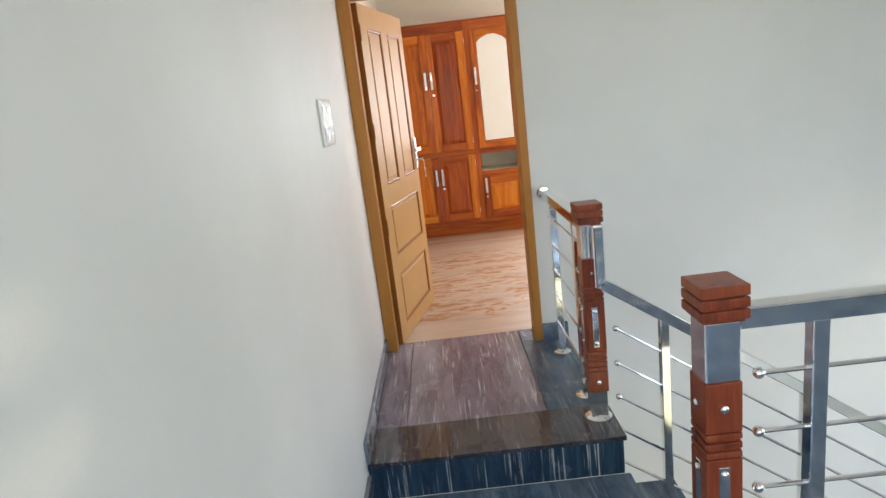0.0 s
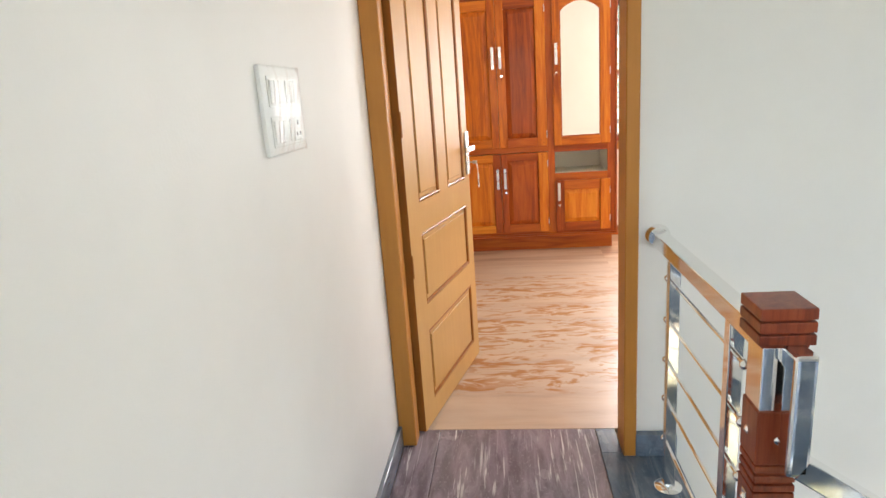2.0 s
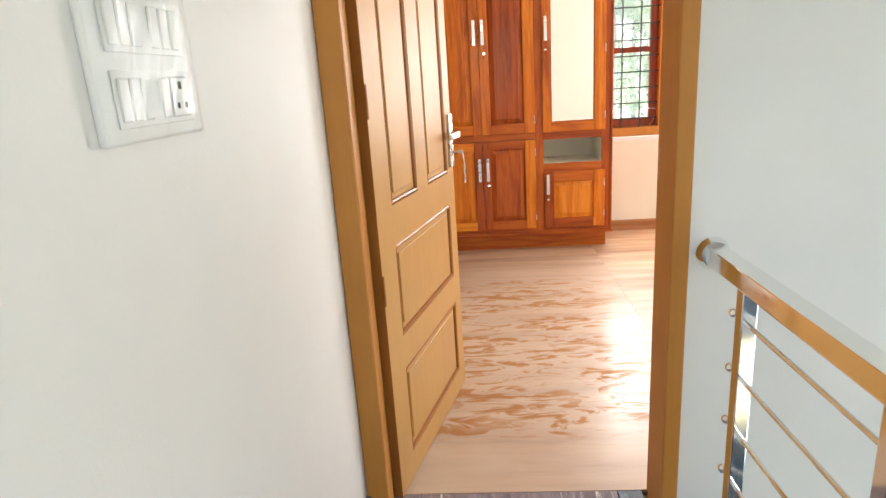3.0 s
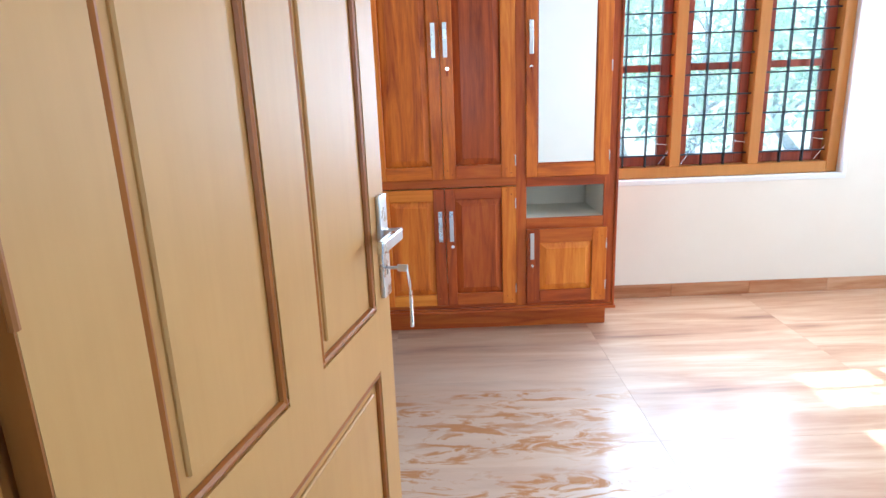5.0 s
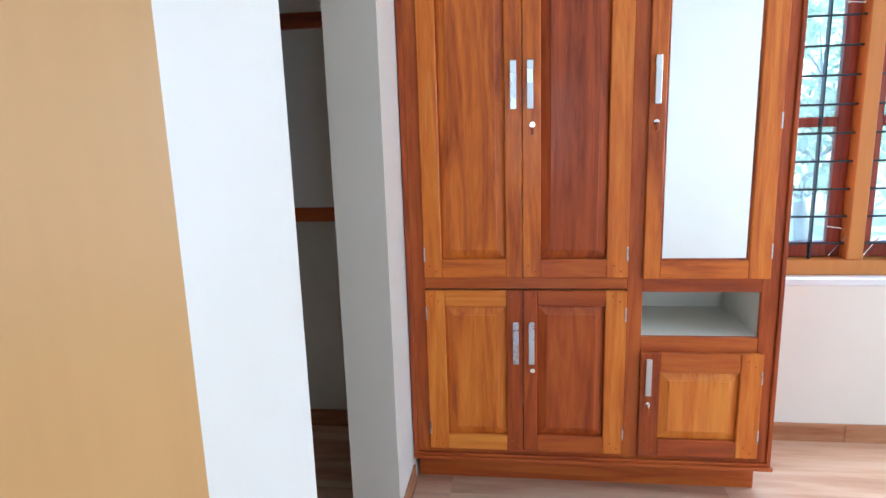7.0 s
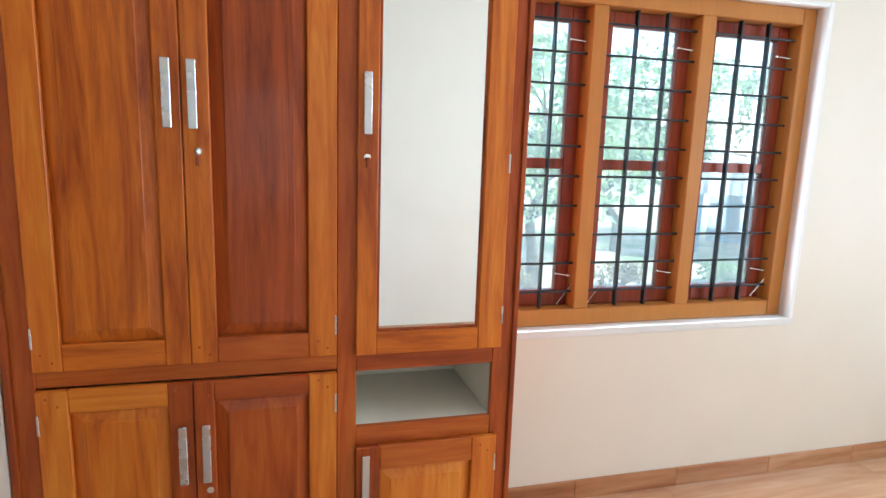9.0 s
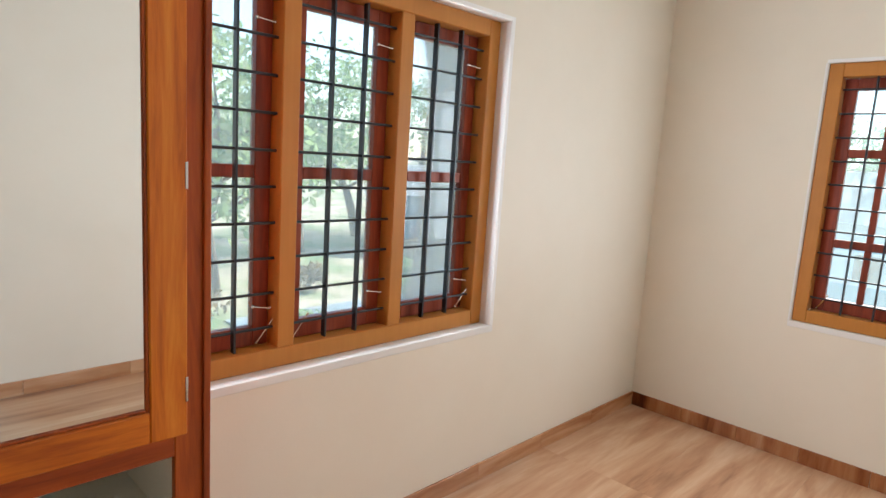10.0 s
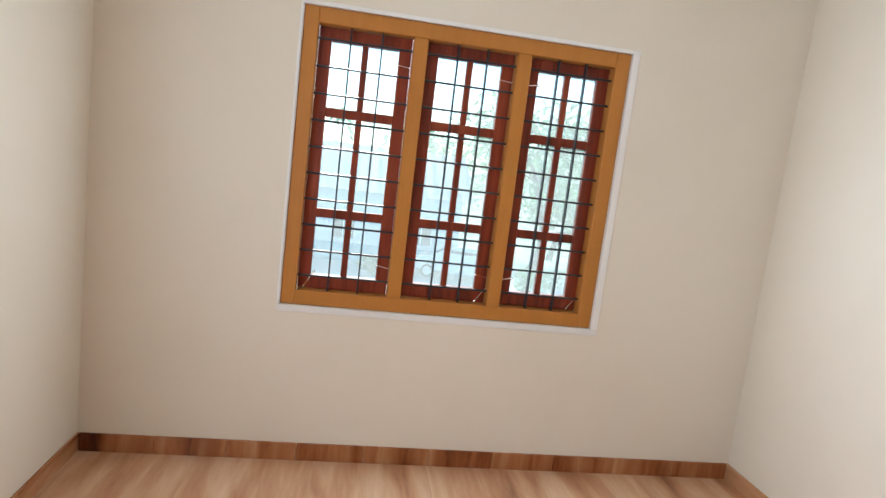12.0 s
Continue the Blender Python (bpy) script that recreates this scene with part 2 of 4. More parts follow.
M_FRAME = painted_wood("frame_ochre_paint", (0.51, 0.215, 0.042), (0.44, 0.175, 0.032), 0.45)
M_LEAF = painted_wood("door_yellow_paint", (0.55, 0.305, 0.098), (0.49, 0.262, 0.078), 0.45)
# bead brown deepened to hold the groove's shade and dark reflection
M_GROOVE = painted_wood("door_bead_groove_shade", (0.36, 0.122, 0.016), (0.26, 0.080, 0.010), 0.32)
M_HINGE_EDGE = painted_wood("door_edge_brown", (0.34, 0.125, 0.022), (0.26, 0.09, 0.015), 0.5)
M_STEEL = metal("polished_steel", (0.88, 0.88, 0.87), 0.08)
M_BRUSHED = metal("brushed_steel", (0.68, 0.69, 0.70), 0.28)
M_GRILL = material("grill_dark_paint", (0.018, 0.022, 0.030), 0.4)[0]
M_GRANITE_MID = granite("granite_violet", (0.195, 0.150, 0.185), (0.39, 0.33, 0.385), (0.80, 0.78, 0.80), 1.0, dust=0.4)
# treads carry a bluish gloss reflection in their base colour; risers stay darker
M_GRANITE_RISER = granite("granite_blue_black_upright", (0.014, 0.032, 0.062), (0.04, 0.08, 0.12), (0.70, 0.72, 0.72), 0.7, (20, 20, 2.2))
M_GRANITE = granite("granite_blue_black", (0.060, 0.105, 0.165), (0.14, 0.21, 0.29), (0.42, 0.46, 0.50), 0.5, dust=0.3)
M_GRANITE_NOSING = granite("granite_polished_nosing", (0.026, 0.026, 0.036), (0.075, 0.07, 0.085), (0.35, 0.33, 0.33), 0.6)
M_GRANITE_NOSING.node_tree.nodes["Principled BSDF"].inputs["Coat Weight"].default_value = 0.8
M_GRANITE_NOSING.node_tree.nodes["Principled BSDF"].inputs["Coat Roughness"].default_value = 0.03
# dark granite greyed: the wall's grazing reflection is put into its colour
M_GRANITE_SKIRT_SHEEN = granite("granite_skirting_sheen_grey", (0.13, 0.15, 0.18), (0.22, 0.25, 0.29), (0.45, 0.47, 0.50), 0.4, dust=0.3)
M_GROUT = material("grout", (0.46, 0.34, 0.25), 0.8)[0]
M_TILE = wood_tile("wood_look_tile", "x", True)
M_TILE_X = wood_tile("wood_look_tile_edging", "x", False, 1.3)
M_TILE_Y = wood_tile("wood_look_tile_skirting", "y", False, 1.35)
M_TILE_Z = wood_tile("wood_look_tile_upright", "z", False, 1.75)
M_PLASTIC = material("white_plastic", (0.82, 0.82, 0.81), 0.5)[0]
M_SLOT = material("black_slot", (0.01, 0.01, 0.01), 0.6)[0]
M_MIRROR = material("mirror_silver", (0.86, 0.88, 0.88), 0.015, 1.0)[0]
M_NICHE = paint("niche_cream_paint", (0.86, 0.83, 0.73), (0.81, 0.78, 0.68))
M_DARKDOOR = wood("dark_stained_door", (0.010, 0.007, 0.006), (0.022, 0.015, 0.012), (0.035, 0.024, 0.019), "z")
M_GLASS_HAZY = hazy_glass("pane_glass_figured", (0.58, 0.73, 0.79), 0.10)
# milk here veils the garden view, standing for bright outdoor haze
M_GLASS_CLEAR = hazy_glass("pane_glass_bright_haze", (0.97, 1.0, 1.0), 0.20)
M_FILM = glass("clear_film", (0.97, 0.98, 0.98))
M_FILM.node_tree.nodes["Fresnel"].inputs[0].default_value = 1.16
M_FILM.node_tree.nodes["Glossy BSDF"].inputs["Roughness"].default_value = 0.08


# ---- mesh helpers ----
def box(bm, lo, hi, bevel=0.0, seg=1):
    c = [(a + b) / 2 for a, b in zip(lo, hi)]
    r = bmesh.ops.create_cube(bm, size=1, matrix=Matrix.Translation(c) @ Matrix.Diagonal((hi[0] - lo[0], hi[1] - lo[1], hi[2] - lo[2], 1)))
    if bevel:
        vs = set(r["verts"])
        es = [e for e in bm.edges if e.verts[0] in vs and e.verts[1] in vs]
        bmesh.ops.bevel(bm, geom=es, offset=bevel, segments=seg, profile=0.6, affect="EDGES")
    return bm


def boxes(*items, bevel=0.0, seg=1):
    bm = bmesh.new()
    for lo, hi in items:
        box(bm, lo, hi, bevel, seg)
    return bm


def rod(bm, a, b, r, n=10, r2=None):
    a, b = Vector(a), Vector(b)
    d = b - a
    m = Matrix.Translation((a + b) / 2) @ d.to_track_quat("Z", "Y").to_matrix().to_4x4()
    bmesh.ops.create_cone(bm, cap_ends=True, segments=n, radius1=r, radius2=r if r2 is None else r2, depth=d.length, matrix=m)
    return bm


def ball(bm, c, r, u=12, v=8):
    bmesh.ops.create_uvsphere(bm, u_segments=u, v_segments=v, radius=r, matrix=Matrix.Translation(c))
    return bm


def beam(bm, a, b, w, h, bevel=0.004):
    """A straight square tube from a to b, w across and h upright."""
    a, b = Vector(a), Vector(b)
    d = b - a
    side = d.cross(Vector((0, 0, 1)))
    side = side.normalized() if side.length > 1e-6 else Vector((1, 0, 0))
    up = side.cross(d).normalized()
    m = Matrix((side, d.normalized(), up)).transposed().to_4x4()
    m.translation = (a + b) / 2
    t = bmesh.new()
    box(t, (-w / 2, -d.length / 2, -h / 2), (w / 2, d.length / 2, h / 2), bevel, 2)
    t.transform(m)
    me = bpy.data.meshes.new("tmp")
    t.to_mesh(me)
    t.free()
    bm.from_mesh(me)
    bpy.data.meshes.remove(me)
    return bm


def part(name, bm, mat, parent=None, label="", smooth=False):
    me = bpy.data.meshes.new(name)
    bmesh.ops.recalc_face_normals(bm, faces=bm.faces)
    if smooth:
        for f in bm.faces:
            f.smooth = True
        for e in bm.edges:
            if len(e.link_faces) == 2 and e.calc_face_angle(0) > 0.7:
                e.smooth = False
    bm.to_mesh(me)
    bm.free()
    me.materials.append(mat)
    ob = new(name, me)
    if parent is not None:
        ob.parent = parent
    if label:
        ob["label"] = label
    return ob


def thing(name, place, label, category, group="", rz=0.0):
    ob = new(name)
    ob.empty_display_size = 0.1
    ob.matrix_basis = pose(*place, 0, 0, rz)
    return tagged(ob, label, category, group)


def structure(name, bm, mat, label="", category=""):
    return tagged(part(name, bm, mat), label, category, kind="structure")


# ---- bedroom shell ----
RX0, RX1, RY0, RY1, CEIL_Z = -0.192, 4.634, 3.79, 7.366, 3.0
W1X0, W1X1, WZ0, WZ1 = 1.278, 2.998, 0.826, 2.318
W2Y0, W2Y1 = 4.734, 6.440
structure("wall_north", boxes(((-2.3, RY1, -0.1), (W1X0, RY1 + 0.23, CEIL_Z)), ((W1X1, RY1, -0.1), (RX1 + 0.23, RY1 + 0.23, CEIL_Z)),
                              ((W1X0, RY1, -0.1), (W1X1, RY1 + 0.23, WZ0)), ((W1X0, RY1, WZ1), (W1X1, RY1 + 0.23, CEIL_Z))), M_WALL_ROOM, "cream painted plaster wall round the garden window", "wall")
structure("wall_east", boxes(((RX1, 3.5, -0.1), (RX1 + 0.23, W2Y0, CEIL_Z)), ((RX1, W2Y1, -0.1), (RX1 + 0.23, RY1, CEIL_Z)),
                             ((RX1, W2Y0, -0.1), (RX1 + 0.23, W2Y1, WZ0)), ((RX1, W2Y0, WZ1), (RX1 + 0.23, W2Y1, CEIL_Z))), M_WALL_ROOM, "cream painted plaster wall with a three-light window", "wall")
DX0, DX1, DZ1 = -0.176, 0.815, 2.2
structure("wall_door_room_side", boxes(((-0.43, 3.7205, -0.1), (DX0, RY0, CEIL_Z)), ((DX1, 3.70, -0.1), (RX1, RY0, CEIL_Z)), ((DX0, 3.70, DZ1), (DX1, RY0, CEIL_Z))), M_WALL_ROOM, "cream painted wall with a doorway", "wall")
structure("wall_door_hall_side", boxes(((DX1, 3.605, -3.2), (3.8, 3.70, CEIL_Z)), ((DX0, 3.605, DZ1), (DX1, 3.70, CEIL_Z)), ((DX0, 3.605, -3.2), (DX1, 3.70, -0.06))), M_WALL_HALL, "white painted stairwell wall with a doorway", "wall")
OP0, OP1 = 5.585, 6.525
structure("wall_west", boxes(((-0.43, RY0 + 0.0005, -0.1), (RX0 - 0.001, OP0, CEIL_Z)), ((-0.43, OP0, 2.3), (-0.212, OP1, CEIL_Z)), ((-0.405, OP1, -0.1), (-0.212, RY1, CEIL_Z))), M_WALL_ROOM, "cream painted wall with an opening to the dressing space", "wall")
structure("wall_dressing_west", boxes(((-2.23, 4.6, -0.1), (-2.0, RY1, CEIL_Z))), M_WALL_ROOM, "cream painted wall of the dressing space", "wall")
structure("wall_dressing_south", boxes(((-2.0, 4.6, -0.1), (-0.43, 4.75, CEIL_Z))), M_WALL_ROOM, "cream painted end wall of the dressing space", "wall")
structure("ceiling", boxes(((-2.3, 3.605, CEIL_Z), (5.0, 7.75, CEIL_Z + 0.12))), M_CEIL, "plain white painted bedroom ceiling", "ceiling")

# ---- hall and stairwell shell ----
LX = -0.176
structure("wall_hall_west", boxes(((-0.43, -2.4, -3.2), (LX, 3.72, CEIL_Z))), M_WALL_HALL, "white painted wall beside the landing", "wall")
# openings in these two walls are assumed, to house the fill lamps
structure("wall_stair_east", boxes(((3.8, -2.4, -3.2), (4.0, -0.85, CEIL_Z)), ((3.8, 1.45, -0.02), (4.0, 3.605, CEIL_Z)), ((3.8, 1.45, -3.2), (4.0, 3.605, -1.8)), ((3.8, 2.75, -1.8), (4.0, 3.605, -0.02)), ((3.8, -0.85, -3.2), (4.0, 1.45, 0.45)), ((3.8, -0.85, 2.55), (4.0, 1.45, CEIL_Z))), M_WALL_HALL, "white painted stairwell wall with added unseen openings", "wall")
structure("wall_hall_south", boxes(((-0.43, -2.4, -0.1), (-0.2, -2.2, CEIL_Z)), ((2.1, -2.4, -0.1), (3.8, -2.2, CEIL_Z)), ((-0.2, -2.4, -0.1), (2.1, -2.2, 0.6)), ((-0.2, -2.4, 2.4), (2.1, -2.2, CEIL_Z))), M_WALL_HALL, "white painted hall wall with an added unseen opening", "wall")
structure("ceiling_hall", boxes(((-0.43, -2.4, CEIL_Z), (4.0, 0.35, CEIL_Z + 0.12)), ((-0.43, 1.15, CEIL_Z), (4.0, 3.605, CEIL_Z + 0.12)), ((-0.43, 0.35, CEIL_Z), (1.7, 1.15, CEIL_Z + 0.12))), M_CEIL, "plain white painted ceiling over the stairwell", "ceiling")
# added unseen opening: slats and dim pane throw sun streaks on the landing wall
structure("wall_streak_opening", boxes(((1.6, 0.35, 3.121), (1.7, 1.15, 5.0)), ((1.6, 0.25, 3.121), (4.0, 0.349, 5.0)), ((1.6, 1.151, 3.121), (4.0, 1.25, 5.0)), ((3.8, 0.35, CEIL_Z), (4.0, 1.15, 4.02)), ((3.8, 0.35, 4.78), (4.0, 1.15, 5.0)),
                                 ((3.8, 0.35, 4.021), (4.0, 0.5, 4.779)), ((3.8, 1.0, 4.021), (4.0, 1.15, 4.779)), ((1.6, 0.25, 5.001), (4.0, 1.25, 5.1))), M_WALL_HALL, "white painted sides of the added roof opening", "wall")
streak_opening = tagged(new("window_for_streaks"), "added unseen roof opening with slats for wall streaks", "window", kind="structure")
part("pane", boxes(((3.94, 0.501, 4.022), (3.946, 0.999, 4.778))), glass("streak_dimming_glass", (0.17, 0.165, 0.15)), streak_opening)
for k in range(4):
    part("slat", boxes(((3.83, 0.502, 4.115 + 0.16 * k), (3.89, 0.998, 4.165 + 0.16 * k)), bevel=0.004), M_CEIL, streak_opening)
structure("floor_hall", boxes(((LX, -2.2, -0.16), (3.8, 1.42, -0.012))), M_GRANITE, "dark granite floor of the upper hall", "floor")
# unseen floor, made pale as a reflector for the steel rails
structure("floor_lower", boxes(((LX, 1.42, -3.2), (3.8, 3.605, -3.1))), M_CEIL, "unseen stair-foot floor, kept pale to brighten the steel", "floor")
# unseen roof, added to keep direct sun out of the east openings
structure("sun_block_roof", boxes(((4.0, -2.4, 2.62), (9.6, 2.6, 2.75)), ((9.3, -2.4, -3.3), (9.55, -2.1, 2.62)), ((9.3, 2.2, -3.3), (9.55, 2.5, 2.62))), M_CEIL, "unseen roof on posts, added to block the sun", "roof")

# landing: body, slabs with open joints, skirting
LY, LRX = 2.448, 0.972
landing = structure("floor_landing", boxes(((LX, LY + 0.02, -0.16), (LRX - 0.02, 3.79, -0.022))), M_GROUT, "dark polished granite landing before the bedroom door", "floor")
for lo, hi, mt in (((LX + 0.018, LY + 0.28, -0.022), (-0.012, 3.788, 0.0), M_GRANITE_MID), ((-0.009, LY + 0.28, -0.022), (0.678, 3.788, 0.0), M_GRANITE_MID),
                   ((0.681, LY + 0.28, -0.022), (LRX, 3.604, 0.0), M_GRANITE), ((0.681, 3.6045, -0.022), (0.764, 3.788, 0.0), M_GRANITE), ((LX + 0.018, LY - 0.02, -0.022), (LRX, LY + 0.277, 0.0005), M_GRANITE_NOSING)):
    part("slab", boxes((lo, hi), bevel=0.002), mt, landing)
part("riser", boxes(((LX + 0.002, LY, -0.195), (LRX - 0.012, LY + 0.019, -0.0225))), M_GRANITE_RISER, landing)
part("edge_face", boxes(((LRX - 0.019, LY + 0.02, -0.195), (LRX - 0.005, 3.603, -0.0225))), M_GRANITE, landing)
quarter = structure("floor_quarter_landing", boxes(((LX, 1.425, -0.355), (0.94, LY + 0.018, -0.217))), M_GROUT, "lower quarter landing of dark granite", "floor")
part("slab", boxes(((LX + 0.018, 1.425, -0.217), (0.985, LY - 0.002, -0.195)), bevel=0.002), M_GRANITE, quarter)
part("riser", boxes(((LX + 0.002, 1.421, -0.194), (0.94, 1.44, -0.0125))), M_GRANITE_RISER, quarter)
part("riser", boxes(((0.941, 1.425, -0.385), (0.955, 2.44, -0.2175))), M_GRANITE, quarter)
flight = tagged(new("stair_flight"), "flight of dark granite steps going down", "stairs", kind="structure")
for k in range(9):
    z = -0.195 - 0.182 * (k + 1)
    x = 0.956 + 0.265 * k
    part("step", boxes(((x, 1.44, z - 0.16), (x + 0.28, 2.60, z - 0.022)), ((x, 1.43, z - 0.022), (x + 0.285, 2.62, z)), bevel=0.002), M_GRANITE, flight)
sk = tagged(new("baseboard_landing"), "dark granite skirting along the landing walls", "skirting", kind="structure")
part("strip", boxes(((LX - 0.002, LY - 0.01, -0.001), (LX + 0.017, 3.655, 0.10)), bevel=0.002), M_GRANITE_SKIRT_SHEEN, sk)
part("strip", boxes(((LX - 0.002, 1.44, -0.193), (LX + 0.017, LY - 0.021, -0.05)), bevel=0.002), M_GRANITE_SKIRT_SHEEN, sk)
part("strip", boxes(((0.812, 3.572, 0.001), (LRX, 3.607, 0.10)), bevel=0.002), M_GRANITE, sk)

# room floor: screed and tiles, 1.2 by 0.6 m
floor = structure("floor", boxes(((-0.43, RY0 - 0.001, -0.1), (RX1 + 0.02, RY1 + 0.02, -0.006)), ((-2.1, 4.7, -0.1), (-0.43, RY1 + 0.02, -0.006))), M_GROUT, "glossy wood-look tiled bedroom floor with brown smudges", "floor")


# ---- windows ----
def xform(bm, m):
    bm.transform(m)
    return bm


def make_window(name, m, label, rows, cols, width, mulls, reach, transoms, pad, pane_glass):
    """A three-light casement window with a grill. Local: x along the wall, y outwards, z up from the floor."""
    w = tagged(new(name), label, "window", kind="structure")
    w.matrix_basis = m
    z0, z1, f = WZ0 + 0.012, WZ1 - 0.01, 0.075
    y0, y1 = reach, reach + 0.10
    fr = part("window_frame", boxes(((0.004, y0, z0), (f, y1, z1)), ((width - f, y0, z0), (width, y1, z1)), ((f, y0, z0), (width - f, y1, z0 + f)), ((f, y0, z1 - f), (width - f, y1, z1)), bevel=0.004), M_FRAME, w, "ochre painted timber frame")
    for c in mulls:
        part("mullion", boxes(((c - 0.036, y0 + 0.001, z0 + f), (c + 0.036, y1, z1 - f)), bevel=0.004), M_FRAME, w, "ochre painted mullion")
    part("window_sill", boxes(((-0.012, -0.006, WZ0 - 0.024), (width + pad + 0.006, y0 + 0.1, WZ0 + 0.011)), bevel=0.003), M_REVEAL, w, "white cement sill")
    part("reveal", boxes(((0.0003, -0.001, WZ0 + 0.012), (0.0035, y1 + 0.02, WZ1 - 0.009)), ((width + 0.0005, -0.001, WZ0 + 0.012), (width + pad, y1 + 0.02, WZ1 - 0.009)), ((0.0005, -0.001, WZ1 - 0.0095), (width + pad, y1 + 0.02, WZ1 - 0.0005))), M_REVEAL, w, "white painted reveal")
    if pad > 0.01:
        for lo, hi in (((width + 0.002, -0.007, WZ0 + 0.0113), (width + pad + 0.004, -0.0012, WZ1 + 0.010)), ((-0.006, -0.006, WZ1 - 0.0085), (width + 0.0015, -0.0012, WZ1 + 0.010)), ((-0.012, -0.0055, WZ0 + 0.0113), (-0.0005, -0.0012, WZ1 - 0.009))):
            part("cement_rim", boxes((lo, hi), bevel=0.001), M_RIM, w, "white cement edge")
    edges = [f] + [v for c in mulls for v in (c - 0.036, c + 0.036)] + [width - f]
    gz0, gz1 = z0 + f, z1 - f
    for k in range(3):
        a, b = edges[2 * k] + 0.002, edges[2 * k + 1] - 0.002
        sy0, sy1 = y1 - 0.028, y1 + 0.012
        s = part("sash", boxes(((a, sy0, gz0 + 0.002), (a + 0.062, sy1, gz1 - 0.002)), ((b - 0.062, sy0, gz0 + 0.002), (b, sy1, gz1 - 0.002)),
                               ((a + 0.062, sy0, gz0 + 0.002), (b - 0.062, sy1, gz0 + 0.075)), ((a + 0.062, sy0, gz1 - 0.066), (b - 0.062, sy1, gz1 - 0.002)), bevel=0.003), M_TEAK_SASH, w, "red-brown varnished sash")
        zs = [gz0 + 0.075] + [v for t in transoms for v in (t - 0.023, t + 0.023)] + [gz1 - 0.066]
        for t in transoms:
            part("glazing_bar", boxes(((a + 0.062, sy0 + 0.003, t - 0.023), (b - 0.062, sy1 - 0.003, t + 0.023)), bevel=0.003), M_TEAK_SASH, s)
        xs = [a + 0.062, b - 0.062]
        if cols == 2:
            c = (a + b) / 2
            xs = [a + 0.062, c - 0.016, c + 0.016, b - 0.062]
        for r in range(rows):
            if cols == 2:
                part("glazing_bar", boxes(((xs[1], sy0 + 0.004, zs[2 * r]), (xs[2], sy1 - 0.004, zs[2 * r + 1])), bevel=0.003), M_TEAK_SASH, s)
            for c in range(cols):
                p = part("pane", boxes(((xs[2 * c], sy1 - 0.016, zs[2 * r]), (xs[2 * c + 1], sy1 - 0.012, zs[2 * r + 1]))), pane_glass, s)
                p.visible_shadow = False
        n = 10
        for j in range(n):
            z = gz0 + 0.075 + (gz1 - gz0 - 0.14) * j / (n - 1)
            part("grill_rod", rod(bmesh.new(), (edges[2 * k] - 0.004, y0 + 0.038, z), (edges[2 * k + 1] + 0.004, y0 + 0.038, z), 0.0055, 8), M_GRILL, w)
        for q in (0.34, 0.67):
            x = edges[2 * k] + (edges[2 * k + 1] - edges[2 * k]) * q
            part("grill_bar", boxes(((x - 0.004, y0 + 0.025, gz0 - 0.004), (x + 0.004, y0 + 0.051, gz1 + 0.004))), M_GRILL, w)
        # casement hooks and stay
        ex = b if k < 2 or cols == 1 else a
        sg = -1 if ex == b else 1
        for z in (gz0 + 0.145, gz1 - 0.145):
            h = bmesh.new()
            rod(h, (ex + sg * 0.062, sy0 - 0.006, z + 0.008), (ex + sg * 0.006, sy0 - 0.022, z), 0.003, 6)
            ball(h, (ex + sg * 0.064, sy0 - 0.006, z + 0.008), 0.0075, 8, 6)
            ball(h, (ex + sg * 0.004, sy0 - 0.022, z), 0.006, 8, 6)
            part("hook", h, M_STEEL, w, "bright metal hook", True)
        h = bmesh.new()
        sx = a + 0.03 if (k == 0 and cols == 2) or (k == 1 and cols == 1) else b - 0.05
        rod(h, (sx, sy0 - 0.008, gz0 + 0.012), (sx + 0.055, sy0 - 0.03, gz0 + 0.105), 0.0035, 6)
        ball(h, (sx, sy0 - 0.008, gz0 + 0.012), 0.007, 8, 6)
        part("stay", h, M_STEEL, w, "bright metal casement stay", True)
    return w


make_window("window_1", pose(W1X0, RY1, 0), "three-light timber window with a dark bar grill, shutters closed", 2, 1, 1.698, (0.582, 1.117), 0.058, (1.565,), 0.021, M_GLASS_CLEAR)
make_window("window_2", pose(RX1, W2Y1, 0, 0, 0, -90), "three-light timber window with small panes and a bar grill", 3, 2, 1.670, (0.577, 1.111), 0.012, (1.312, 1.822), 0.035, M_GLASS_HAZY)

# ---- bedroom door: frame and open leaf ----
dframe = tagged(new("door_frame"), "ochre painted door frame in the landing wall", "door frame", kind="structure")
FX0, FX1, FZ = -0.102, 0.765, 2.12
part("jamb", boxes(((DX0 + 0.001, 3.656, 0.001), (FX0, 3.75, FZ)), ((DX0 + 0.001, 3.75, 0.001), (FX0 - 0.022, 3.789, FZ)), bevel=0.004), M_FRAME, dframe)
# brown strip paints in the shade of the rebate
part("rebate", boxes(((FX0 - 0.0218, 3.7505, 0.001), (FX0 - 0.0165, 3.788, FZ - 0.001))), M_HINGE_EDGE, dframe, "rebate of the frame, browned for its shade")
part("jamb", boxes(((FX1, 3.575, 0.001), (DX1 - 0.001, 3.72, FZ)), ((FX1 + 0.016, 3.72, 0.001), (DX1 - 0.001, 3.789, FZ)), bevel=0.004), M_FRAME, dframe)
part("head", boxes(((DX0 + 0.001, 3.58, FZ + 0.0005), (DX1 - 0.001, 3.789, DZ1 - 0.001)), bevel=0.004), M_FRAME, dframe)
sp = part("strike_plate", boxes(((FX1 + 0.0125, 3.738, 1.10), (FX1 + 0.0165, 3.762, 1.24)), bevel=0.001), M_BRUSHED, dframe, "steel strike plate")
